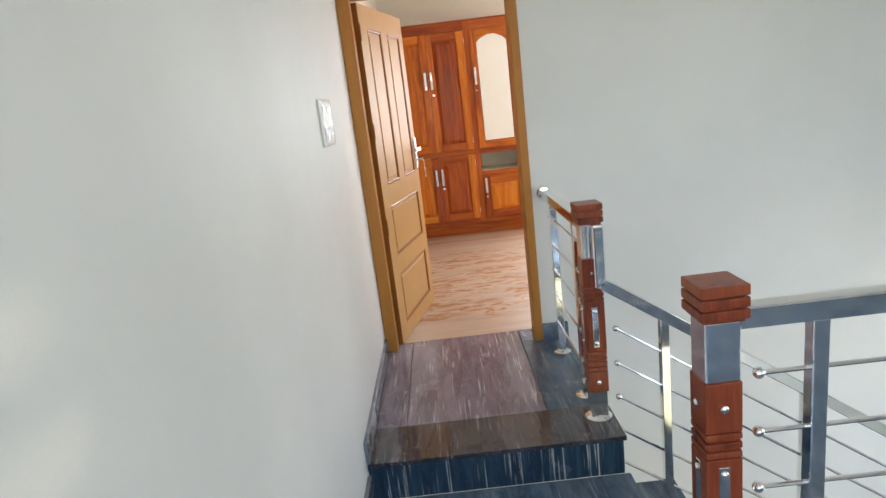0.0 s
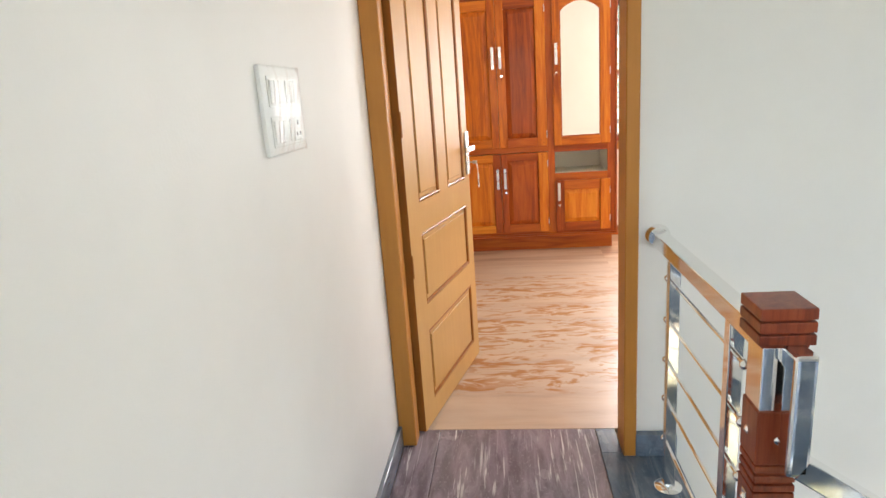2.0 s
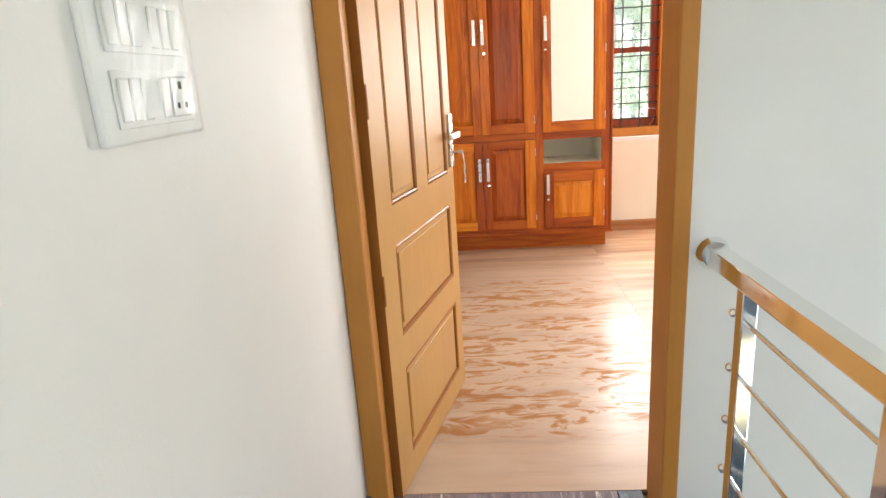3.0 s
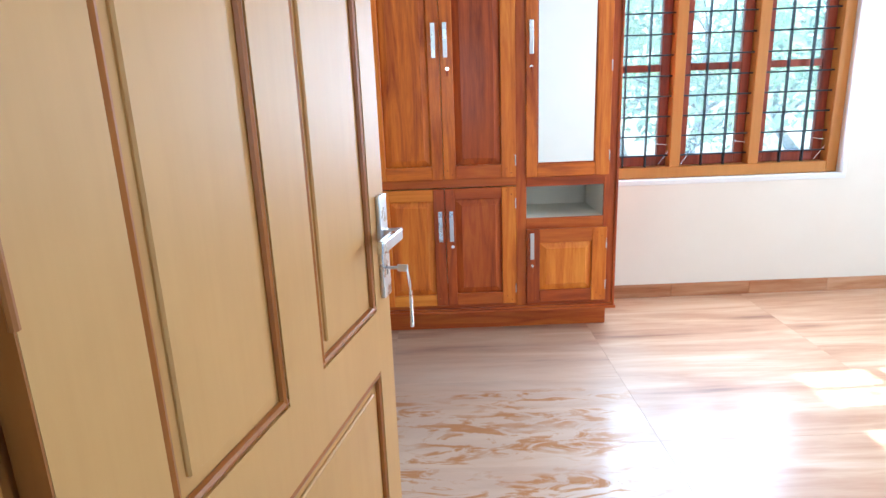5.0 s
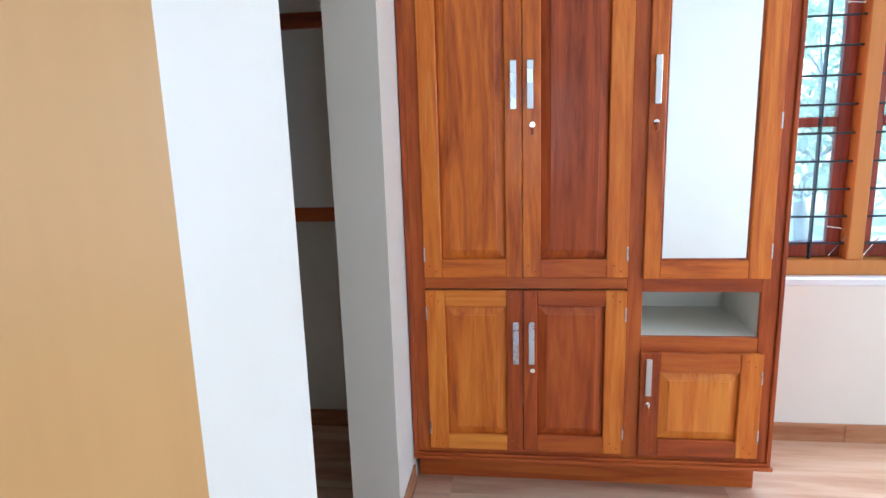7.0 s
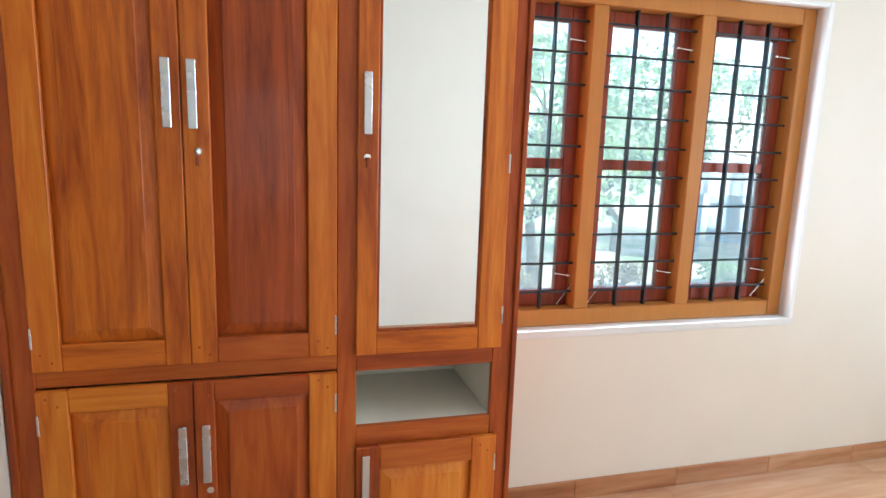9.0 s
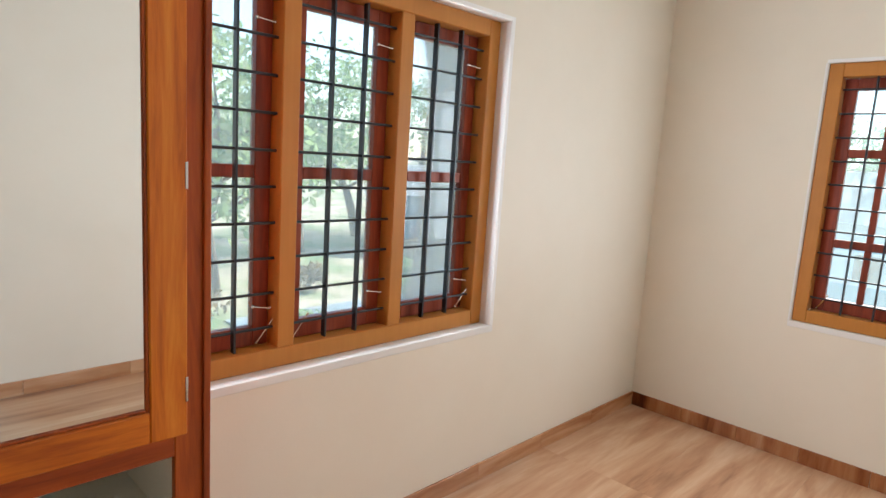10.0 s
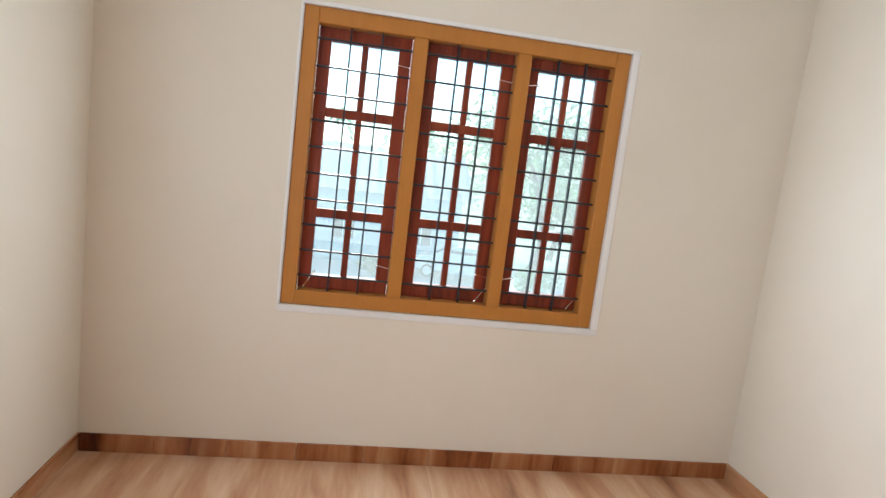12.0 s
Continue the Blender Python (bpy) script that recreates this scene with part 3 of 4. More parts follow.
part("slot", boxes(((FX1 + 0.0118, 3.745, 1.125), (FX1 + 0.0124, 3.756, 1.15)), ((FX1 + 0.0118, 3.745, 1.175), (FX1 + 0.0124, 3.756, 1.215))), M_SLOT, sp)

LEAF_W, LEAF_Z0, LEAF_Z1, LEAF_T = 0.876, 0.008, 2.112, 0.036
door = thing("door_1", (-0.072, 3.762, 0), "yellow painted panelled bedroom door standing open", "door", rz=76.4)
door["kind"] = "structure"
PANELS = [(0.130, 0.393, 1.037, 1.98), (0.515, 0.790, 1.037, 1.98), (0.130, 0.790, 0.573, 0.900), (0.130, 0.790, 0.11, 0.450)]
xs = sorted({0.0, LEAF_W, *[p[0] for p in PANELS], *[p[1] for p in PANELS]})
bm = bmesh.new()
zs = sorted({LEAF_Z0, LEAF_Z1, *[p[2] for p in PANELS], *[p[3] for p in PANELS]})
for a, b in zip(zs, zs[1:]):
    row = sorted((p[0], p[1]) for p in PANELS if p[2] <= a + 1e-6 and p[3] >= b - 1e-6)
    x = 0.0
    for p0, p1 in row + [(LEAF_W, LEAF_W)]:
        if p0 > x:
            box(bm, (x, 0, a), (p0, LEAF_T, b))
        x = p1
bmesh.ops.remove_doubles(bm, verts=bm.verts, dist=0.0002)
part("leaf", bm, M_LEAF, door)
part("hinge_edge", boxes(((-0.0025, 0.0005, LEAF_Z0), (-0.0003, LEAF_T - 0.0005, LEAF_Z1))), M_HINGE_EDGE, door, "brown bare hinge edge")
for x0, x1, z0, z1 in PANELS:
    part("panel", boxes(((x0 - 0.001, 0.010, z0 - 0.001), (x1 + 0.001, LEAF_T - 0.010, z1 + 0.001)), ((x0 + 0.035, 0.004, z0 + 0.035), (x1 - 0.035, LEAF_T - 0.004, z1 - 0.035)), bevel=0.003), M_LEAF, door)
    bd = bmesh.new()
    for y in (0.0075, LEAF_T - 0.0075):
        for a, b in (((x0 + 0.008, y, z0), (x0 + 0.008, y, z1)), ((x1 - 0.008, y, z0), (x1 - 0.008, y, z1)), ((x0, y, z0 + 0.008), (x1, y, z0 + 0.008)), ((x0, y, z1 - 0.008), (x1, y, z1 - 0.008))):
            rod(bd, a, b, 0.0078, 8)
    part("bead", bd, M_GROOVE, door, "moulded panel bead, browned for its groove shade", True)
for z in (0.735, 1.325, 1.9):
    part("hinge", rod(bmesh.new(), (-0.004, -0.003, z), (-0.004, -0.003, z + 0.1), 0.0045, 8), M_HINGE_EDGE, door, "brown steel butt hinge", True)
lock = part("lock_plate", boxes(((0.822, -0.011, 1.056), (0.866, -0.0003, 1.28)), bevel=0.003, seg=2), M_BRUSHED, door, "brushed steel lock plate")
hb = bmesh.new()
box(hb, (0.833, -0.036, 1.182), (0.857, -0.010, 1.206), 0.003, 2)
box(hb, (0.728, -0.047, 1.181), (0.858, -0.032, 1.207), 0.004, 2)
part("lever", hb, M_BRUSHED, lock, "square steel lever handle")
part("keyhole", boxes(((0.842, -0.0118, 1.105), (0.846, -0.0105, 1.125))), M_SLOT, lock)
kb = bmesh.new()
rod(kb, (0.844, -0.0105, 1.12), (0.844, -0.036, 1.12), 0.0035, 8)
box(kb, (0.8425, -0.058, 1.112), (0.8455, -0.034, 1.128), 0.001)
for dx in (-0.006, 0.006):
    rod(kb, (0.844 + dx * 0.3, -0.056, 1.118), (0.844 + dx, -0.060, 1.085), 0.0012, 6)
    rod(kb, (0.844 + dx, -0.060, 1.085), (0.844, -0.061, 1.068), 0.0012, 6)
rod(kb, (0.844, -0.061, 1.068), (0.844, -0.061, 1.050), 0.0035, 6)
rod(kb, (0.844, -0.061, 1.050), (0.844, -0.061, 0.985), 0.0042, 8)
tagged(part("key", kb, M_BRUSHED, None, "", True), "steel keys hanging in the bedroom door lock", "key").matrix_basis = door.matrix_basis


# ---- wardrobe ----
ward = thing("wardrobe", (0, 6.854, 0), "tall varnished teak wardrobe with panelled doors and a mirror", "wardrobe")
WX0, WX1, WTOP, WD = -0.208, 1.307, 2.32, 0.508
part("plinth", boxes(((WX0 + 0.01, 0.07, 0.0), (1.278, WD, 0.13)), bevel=0.002), M_TEAK_DARK["x"], ward)
part("bottom_moulding", boxes(((WX0, -0.018, 0.131), (WX1 + 0.012, WD, 0.148)), ((WX0, -0.008, 0.148), (WX1 + 0.005, WD, 0.162)), bevel=0.004, seg=2), M_TEAK_DARK["x"], ward)
part("side", boxes(((WX1 - 0.02, 0.022, 0.163), (WX1, WD, WTOP))), M_TEAK_DARK["z"], ward)
part("side", boxes(((WX0, 0.022, 0.163), (WX0 + 0.02, WD, WTOP))), M_TEAK_DARK["z"], ward)
part("back", boxes(((WX0 + 0.02, WD - 0.012, 0.163), (WX1 - 0.02, WD, WTOP))), M_NICHE, ward)
part("top", boxes(((WX0, 0.022, WTOP), (WX1 + 0.002, WD, WTOP + 0.02))), M_TEAK_DARK["x"], ward)
for x0, x1 in ((WX0, -0.130), (0.706, 0.768), (1.228, WX1)):
    part("stile", boxes(((x0, 0.0, 0.1625), (x1, 0.022, WTOP)), bevel=0.003), M_TEAK_DARK["z"], ward)
for x0, x1, z0, z1 in ((-0.130, 0.706, 0.1625, 0.188), (-0.130, 0.706, 0.918, 0.97), (-0.130, 0.706, 2.225, WTOP), (0.768, 1.228, 0.1625, 0.188), (0.768, 1.228, 0.648, 0.716), (0.768, 1.228, 0.908, 0.966), (0.768, 1.228, 2.225, WTOP)):
    part("rail", boxes(((x0, 0.001, z0), (x1, 0.022, z1)), bevel=0.002), M_TEAK_DARK["x"], ward)
part("edge_moulding", boxes(((WX1 - 0.014, -0.012, 0.163), (WX1 + 0.003, -0.0005, WTOP)), bevel=0.004, seg=2), M_TEAK_DARK["z"], ward)
part("edge_moulding", boxes(((WX0, -0.012, 0.163), (WX0 + 0.022, -0.0005, WTOP)), bevel=0.004, seg=2), M_TEAK_DARK["z"], ward)
# open niche
for lo, hi in (((0.768, 0.0225, 0.70), (1.284, 0.45, 0.7145)), ((0.768, 0.0225, 0.909), (1.284, 0.45, 0.921)), ((0.752, 0.0225, 0.715), (0.7675, 0.45, 0.9085)), ((1.2285, 0.0225, 0.715), (1.284, 0.45, 0.9085)), ((0.768, 0.4505, 0.695), (1.284, 0.46, 0.918))):
    part("niche_board", boxes((lo, hi)), M_NICHE, ward, "cream painted board of the open niche")


def field(bm, x0, x1, z0, z1, y):
    """A raised and fielded panel: flat field, sloping margins, front at y."""
    e = 0.036
    o = [bm.verts.new(v) for v in ((x0, y + 0.0145, z0), (x1, y + 0.0145, z0), (x1, y + 0.0145, z1), (x0, y + 0.0145, z1))]
    s = [bm.verts.new(v) for v in ((x0 + e, y + 0.003, z0 + e), (x1 - e, y + 0.003, z0 + e), (x1 - e, y + 0.003, z1 - e), (x0 + e, y + 0.003, z1 - e))]
    i = [bm.verts.new(v) for v in ((x0 + e + 0.003, y, z0 + e + 0.003), (x1 - e - 0.003, y, z0 + e + 0.003), (x1 - e - 0.003, y, z1 - e - 0.003), (x0 + e + 0.003, y, z1 - e - 0.003))]
    for a, b in ((o, s), (s, i)):
        for k in range(4):
            bm.faces.new((a[k], a[(k + 1) % 4], b[(k + 1) % 4], b[k]))
    bm.faces.new(i)
    bm.faces.new(o[::-1])
    return bm


def panel_door(x0, x1, z0, z1, ls, rs, tr, br, tones, label, handle, lock_at=None, disc=False, hinge_x=None):
    """One wardrobe door with stiles, rails, a raised panel, a bar handle, a lock and hinges."""
    d = new("door")
    d.parent = ward
    d["label"] = label
    y0, y1 = -0.021, -0.0012
    part("stile", boxes(((x0, y0, z0), (x0 + ls, y1, z1)), bevel=0.003), tones[0]["z"], d)
    part("stile", boxes(((x1 - rs, y0, z0), (x1, y1, z1)), bevel=0.003), tones[1]["z"], d)
    part("rail", boxes(((x0 + ls, y0 + 0.0006, z0), (x1 - rs, y1, z0 + br)), bevel=0.003), tones[2]["x"], d)
    part("rail", boxes(((x0 + ls, y0 + 0.0006, z1 - tr), (x1 - rs, y1, z1)), bevel=0.003), tones[2]["x"], d)
    part("panel", field(bmesh.new(), x0 + ls, x1 - rs, z0 + br, z1 - tr, y0 + 0.004), tones[3]["z"], d)
    hx, hz0, hz1 = handle
    hb = boxes(((hx - 0.012, y0 - 0.026, hz0), (hx + 0.012, y0 - 0.019, hz1)), ((hx - 0.006, y0 - 0.020, hz0 + 0.012), (hx + 0.006, y0 - 0.0003, hz0 + 0.026)), ((hx - 0.006, y0 - 0.020, hz1 - 0.026), (hx + 0.006, y0 - 0.0003, hz1 - 0.012)), bevel=0.002)
    part("handle", hb, M_BRUSHED, d, "flat satin steel bar handle")
    if lock_at:
        lx, lz = lock_at
        lb = rod(bmesh.new(), (lx, y0 - 0.004, lz), (lx, y0 - 0.0003, lz), 0.0105, 14)
        if not disc:
            rod(lb, (lx, y0 - 0.004, lz), (lx, y0 - 0.016, lz), 0.004, 8)
            box(lb, (lx - 0.002, y0 - 0.03, lz - 0.008), (lx + 0.002, y0 - 0.014, lz + 0.008), 0.001)
        part("lock", lb, M_STEEL, d, "small bright cam lock", True)
        if not disc:
            part("key_tag", boxes(((lx - 0.006, y0 - 0.026, lz - 0.038), (lx + 0.006, y0 - 0.022, lz - 0.009)), bevel=0.002), M_TEAK_DARK["z"], d, "dark hanging key bow")
    if hinge_x is not None:
        for hz in (z0 + 0.07, z1 - 0.13):
            part("hinge", boxes(((hinge_x - 0.003, y0 - 0.002, hz), (hinge_x + 0.003, y0 + 0.004, hz + 0.06)), bevel=0.001), M_BRUSHED, d)
    for cx in (x0 + ls / 2, x1 - rs / 2):
        for cz in (z0 + br / 2, z1 - tr / 2):
            for dx, dz in ((-0.014, 0.012), (0.014, -0.012)):
                part("dowel", rod(bmesh.new(), (cx + dx, y0 - 0.0006, cz + dz), (cx + dx, y0 + 0.004, cz + dz), 0.0038, 8), M_TEAK_DARK["z"], d)
    return d


L, R = M_TEAK, M_TEAK_DARK
panel_door(-0.129, 0.281, 0.19, 0.916, 0.082, 0.068, 0.07, 0.07, (L, R, L, L), "lower panelled teak door", (0.252, 0.602, 0.787), hinge_x=-0.126)
panel_door(0.283, 0.704, 0.19, 0.916, 0.058, 0.085, 0.065, 0.075, (R, L, R, R), "lower panelled door of redder teak", (0.317, 0.602, 0.787), (0.322, 0.566), True, 0.701)
panel_door(-0.129, 0.281, 0.972, 2.222, 0.075, 0.068, 0.085, 0.078, (L, L, L, L), "tall panelled teak door", (0.248, 1.653, 1.837), hinge_x=-0.126)
panel_door(0.283, 0.704, 0.972, 2.222, 0.072, 0.085, 0.085, 0.078, (L, L, R, R), "tall door with a dark teak panel", (0.313, 1.653, 1.837), (0.322, 1.592), False, 0.701)
panel_door(0.767, 1.250, 0.19, 0.652, 0.078, 0.088, 0.085, 0.075, (R, L, R, L), "small panelled teak door", (0.796, 0.472, 0.634), (0.799, 0.425), False, 1.247)

# mirror door with an arched head
md = new("mirror_door")
md.parent = ward
md["label"] = "tall door with an arched mirror"
y0, y1 = -0.021, -0.0012
MX0, MX1, MZ0, MZS, MZT = 0.828, 1.166, 1.042, 2.09, 2.16
part("stile", boxes(((0.764, y0, 0.967), (MX0, y1, 2.222)), bevel=0.003), L["z"], md)
part("stile", boxes(((MX1, y0, 0.967), (1.250, y1, 2.222)), bevel=0.003), L["z"], md)
part("rail", boxes(((MX0, y0 + 0.0006, 0.967), (MX1, y1, MZ0)), bevel=0.003), L["x"], md)
bm = bmesh.new()
N = 24
pts = []
for k in range(N + 1):
    u = k / N
    s = 1 if u < 0.5 else -1
    e = min(u, 1 - u)
    z = MZS + (MZT - MZS) * min(1.0, max(0.0, (e - 0.06) / 0.34)) ** 0.55 if e > 0.06 else MZS
    pts.append((MX0 + (MX1 - MX0) * u, z))
lo_f = [bm.verts.new((x, y0 + 0.0006, z)) for x, z in pts]
hi_f = [bm.verts.new((x, y0 + 0.0006, 2.222)) for x, z in pts]
lo_b = [bm.verts.new((x, y1, z)) for x, z in pts]
for k in range(N):
    bm.faces.new((lo_f[k], lo_f[k + 1], hi_f[k + 1], hi_f[k]))
    bm.faces.new((lo_b[k], lo_b[k + 1], lo_f[k + 1], lo_f[k]))
part("arched_rail", bm, L["x"], md)
part("mirror", boxes(((MX0 - 0.01, -0.010, MZ0 - 0.01), (MX1 + 0.01, -0.006, MZT + 0.01))), M_MIRROR, md, "plain silvered mirror")
part("bead", boxes(((MX0, -0.016, MZ0), (MX0 + 0.008, -0.0105, MZS)), ((MX1 - 0.008, -0.016, MZ0), (MX1, -0.0105, MZS)), ((MX0 + 0.008, -0.016, MZ0), (MX1 - 0.008, -0.0105, MZ0 + 0.008)), bevel=0.002), R["z"], md, "dark bead round the mirror")
hb = boxes(((0.779, y0 - 0.026, 1.655), (0.803, y0 - 0.019, 1.834)), ((0.785, y0 - 0.020, 1.667), (0.797, y0 - 0.0003, 1.681)), ((0.785, y0 - 0.020, 1.812), (0.797, y0 - 0.0003, 1.826)), bevel=0.002)
part("handle", hb, M_BRUSHED, md, "flat satin steel bar handle")
lb = rod(bmesh.new(), (0.793, y0 - 0.004, 1.588), (0.793, y0 - 0.0003, 1.588), 0.0105, 14)
rod(lb, (0.793, y0 - 0.004, 1.588), (0.793, y0 - 0.016, 1.588), 0.004, 8)
part("lock", lb, M_STEEL, md, "small bright cam lock", True)
part("key_tag", boxes(((0.787, y0 - 0.026, 1.557), (0.799, y0 - 0.012, 1.588)), bevel=0.002), R["z"], md, "dark hanging key bow")
for hz in (1.05, 1.55, 2.08):
    part("hinge", boxes(((1.245, y0 - 0.002, hz), (1.251, y0 + 0.004, hz + 0.06)), bevel=0.001), M_BRUSHED, md)

# ---- dressing space ----
dm = thing("wall_mirror", (-1.2, RY1 - 0.001, 0), "wide wall mirror with dark wooden rails", "mirror")
part("glass", boxes(((-0.78, -0.012, 1.212), (0.76, -0.006, 2.083))), M_MIRROR, dm, "silvered mirror glass")
part("backing", boxes(((-0.78, -0.006, 1.15), (0.76, 0.0, 2.14))), M_TEAK_DARK["x"], dm)
part("rail", boxes(((-0.78, -0.03, 1.142), (0.76, -0.0065, 1.212)), bevel=0.004), M_TEAK_DARK["x"], dm, "dark red wooden rail")
part("rail", boxes(((-0.78, -0.03, 2.083), (0.76, -0.0065, 2.155)), bevel=0.004), M_TEAK_DARK["x"], dm, "dark red wooden rail")
dd = thing("door_2", (-2.0, 5.68, 0), "closed dark-stained door of the dressing space", "door")
dd["kind"] = "structure"
part("frame", boxes(((0.001, 0.0, 0.001), (0.03, 0.07, 2.2)), ((0.001, 0.83, 0.001), (0.03, 0.9, 2.2)), ((0.001, 0.07, 2.13), (0.03, 0.83, 2.2)), bevel=0.004), M_DARKDOOR, dd)
part("leaf", boxes(((0.002, 0.072, 0.01), (0.018, 0.828, 2.128)), bevel=0.002), M_DARKDOOR, dd)
for z0, z1 in ((0.12, 0.65), (0.75, 1.3), (1.4, 2.0)):
    part("panel", boxes(((0.016, 0.16, z0), (0.024, 0.74, z1)), bevel=0.006), M_DARKDOOR, dd)


# ---- stair rails ----
def newel(name, x, y, dz, foot, label):
    """Square newel: wooden shaft with grooves, steel sleeve, stepped cap; foot is the height it stands on."""
    t = thing(name, (x, y, foot), label, "newel post", "newel posts")
    h = dz - foot

    def sq(w, z0, z1, b=0.002):
        return boxes(((-w / 2, -w / 2, z0 + h), (w / 2, w / 2, z1 + h)), bevel=b, seg=2)
    for k, (z0, z1) in enumerate(((0.980, 1.005), (0.952, 0.975), (0.924, 0.947))):
        part("cap_plate", sq(0.112, z0, z1, 0.003), M_NEWEL, t, "red wooden cap plate")
    part("cap_core", sq(0.094, 0.915, 0.981), M_NEWEL, t)
    part("sleeve", sq(0.082, 0.765, 0.916, 0.004), M_STEEL, t, "polished steel sleeve")
    for z0, z1 in ((0.637, 0.765), (0.338, 0.565), (0.135, 0.236)):
        part("block", sq(0.088, z0, z1, 0.003), M_NEWEL, t)
    part("shaft", sq(0.074, 0.14, 0.76, 0.0), M_NEWEL, t)
    for z0, z1, n in ((0.565, 0.637, 3), (0.236, 0.338, 4)):
        st = (z1 - z0) / n
        for k in range(n):
            part("ring", sq(0.088, z0 + st * k + 0.004, z0 + st * (k + 1) - 0.004, 0.003), M_NEWEL, t)
    for rz in (0, 90, 180, 270):
        m = pose(0, 0, 0, 0, 0, rz)
        part("inlay", xform(boxes(((-0.013, -0.0465, 0.355 + h), (0.013, -0.0435, 0.545 + h)), bevel=0.001), m), M_STEEL, t, "polished steel inlay strip")
        for z in (0.70, 0.525, 0.375, 0.185):
            b = rod(bmesh.new(), (0, -0.049, z + h), (0, -0.043, z + h), 0.010, 12)
            rod(b, (0, -0.053, z + h), (0, -0.049, z + h), 0.005, 12, 0.010)
            part("bolt", xform(b, m), M_STEEL, t, "domed steel bolt", True)
    part("base_sleeve", sq(0.076, 0.012, 0.136), M_STEEL, t, "polished steel base sleeve")
    if h > 0.05:
        part("lower_shaft", boxes(((-0.036, -0.036, 0.012), (0.036, 0.036, h + 0.013))), M_STEEL, t)
    fl = rod(bmesh.new(), (0, 0, 0), (0, 0, 0.008), 0.062, 28)
    rod(fl, (0, 0, 0.008), (0, 0, 0.022), 0.062, 28, 0.046)
    part("base_flange", fl, M_STEEL, t, "round steel base flange", True)
    return t


newel("newel_post", 0.899, 2.616, 0.010, 0.0005, "red wood and steel newel post on the landing edge")
newel("newel_post", 0.892, 1.392, 0.026, -0.012, "red wood and steel newel post at the hall edge")
BARS = (0.165, 0.335, 0.49, 0.645, 0.80)


def rail_level(name, a, b, top, posts, balls_at, label, foot):
    """A level rail from a to b (x, y) with posts at given fractions and five thin bars."""
    t = thing(name, (0, 0, 0), label, "stair railing", "stair railings")
    a, b = Vector((*a, 0)), Vector((*b, 0))
    d = (b - a).normalized()
    part("handrail", beam(bmesh.new(), a + Vector((0, 0, top - 0.026)), b + Vector((0, 0, top - 0.026)), 0.05, 0.052), M_STEEL, t, "square polished steel handrail")
    for q in posts:
        p = a.lerp(b, q)
        post = part("baluster", boxes(((p.x - 0.019, p.y - 0.019, foot + 0.01), (p.x + 0.019, p.y + 0.019, top - 0.051)), bevel=0.003, seg=2), M_STEEL, t)
        fl = rod(bmesh.new(), (p.x, p.y, foot), (p.x, p.y, foot + 0.006), 0.05, 24)
        rod(fl, (p.x, p.y, foot + 0.006), (p.x, p.y, foot + 0.018), 0.048, 24, 0.032)
        part("flange", fl, M_STEEL, post, "", True)
    for z in BARS:
        bb = rod(bmesh.new(), a + d * balls_at[0] + Vector((0, 0, z + foot)), a + d * balls_at[1] + Vector((0, 0, z + foot)), 0.0062, 8)
        part("bar", bb, M_STEEL, t, "", True)
        for q in balls_at:
            part("ball", ball(bmesh.new(), a + d * q + Vector((0, 0, z + foot)), 0.0145), M_STEEL, t, "", True)
    return t


r1 = rail_level("stair_railing", (0.888, 3.604), (0.895, 2.660), 0.940, (0.24, 0.82), (0.16, 0.85), "short polished steel railing between wall and newel", 0.0005)
fb = rod(bmesh.new(), (0.888, 3.604, 0.914), (0.888, 3.588, 0.914), 0.047, 28, 0.036)
part("wall_flange", fb, M_STEEL, r1, "round steel wall flange", True)
r2 = rail_level("stair_railing", (0.938, 1.386), (3.79, 1.386), 0.966, (0.067, 0.38, 0.7), (0.055, 2.75), "long level polished steel railing along the hall", -0.0115)
r3 = thing("stair_railing", (0, 0, 0), "sloping polished steel railing down the stair flight", "stair railing", "stair railings")
SL = -0.684
A = Vector((0.920, 2.531, 0.680))
B = A + Vector((2.3, 0, 2.3 * SL))
hr = beam(bmesh.new(), A, B, 0.05, 0.05)
box(hr, (0.892, 2.506, 0.660), (0.939, 2.556, 0.935), 0.010, 3)
box(hr, (0.8925, 2.5065, 0.886), (0.9385, 2.574, 0.9345), 0.010, 3)
part("handrail", hr, M_STEEL, r3, "bent square steel handrail")
for x in (1.185, 1.815, 2.45, 3.05):
    z = A.z + (x - A.x) * SL
    k = int((x - 0.956) / 0.265)
    part("baluster", boxes(((x - 0.019, 2.516, -0.195 - 0.182 * (k + 1) - 0.0005), (x + 0.019, 2.554, z - 0.02)), bevel=0.003, seg=2), M_STEEL, r3)
for k in range(5):
    z = 0.460 - 0.163 * k
    a = Vector((0.977, 2.535, z))
    b = a + Vector((2.2, 0, 2.2 * SL))
    part("bar", rod(bmesh.new(), a, b, 0.0062, 8), M_STEEL, r3, "", True)
    part("ball", ball(bmesh.new(), a, 0.0145), M_STEEL, r3, "", True)

# ---- switch board on the landing wall ----
sb = thing("switch_board", (LX, 2.748, 1.472), "white modular switch board in clear film", "switch board")
part("plate", boxes(((0.0, -0.124, -0.098), (0.011, 0.124, 0.098)), bevel=0.004, seg=2), M_PLASTIC, sb)
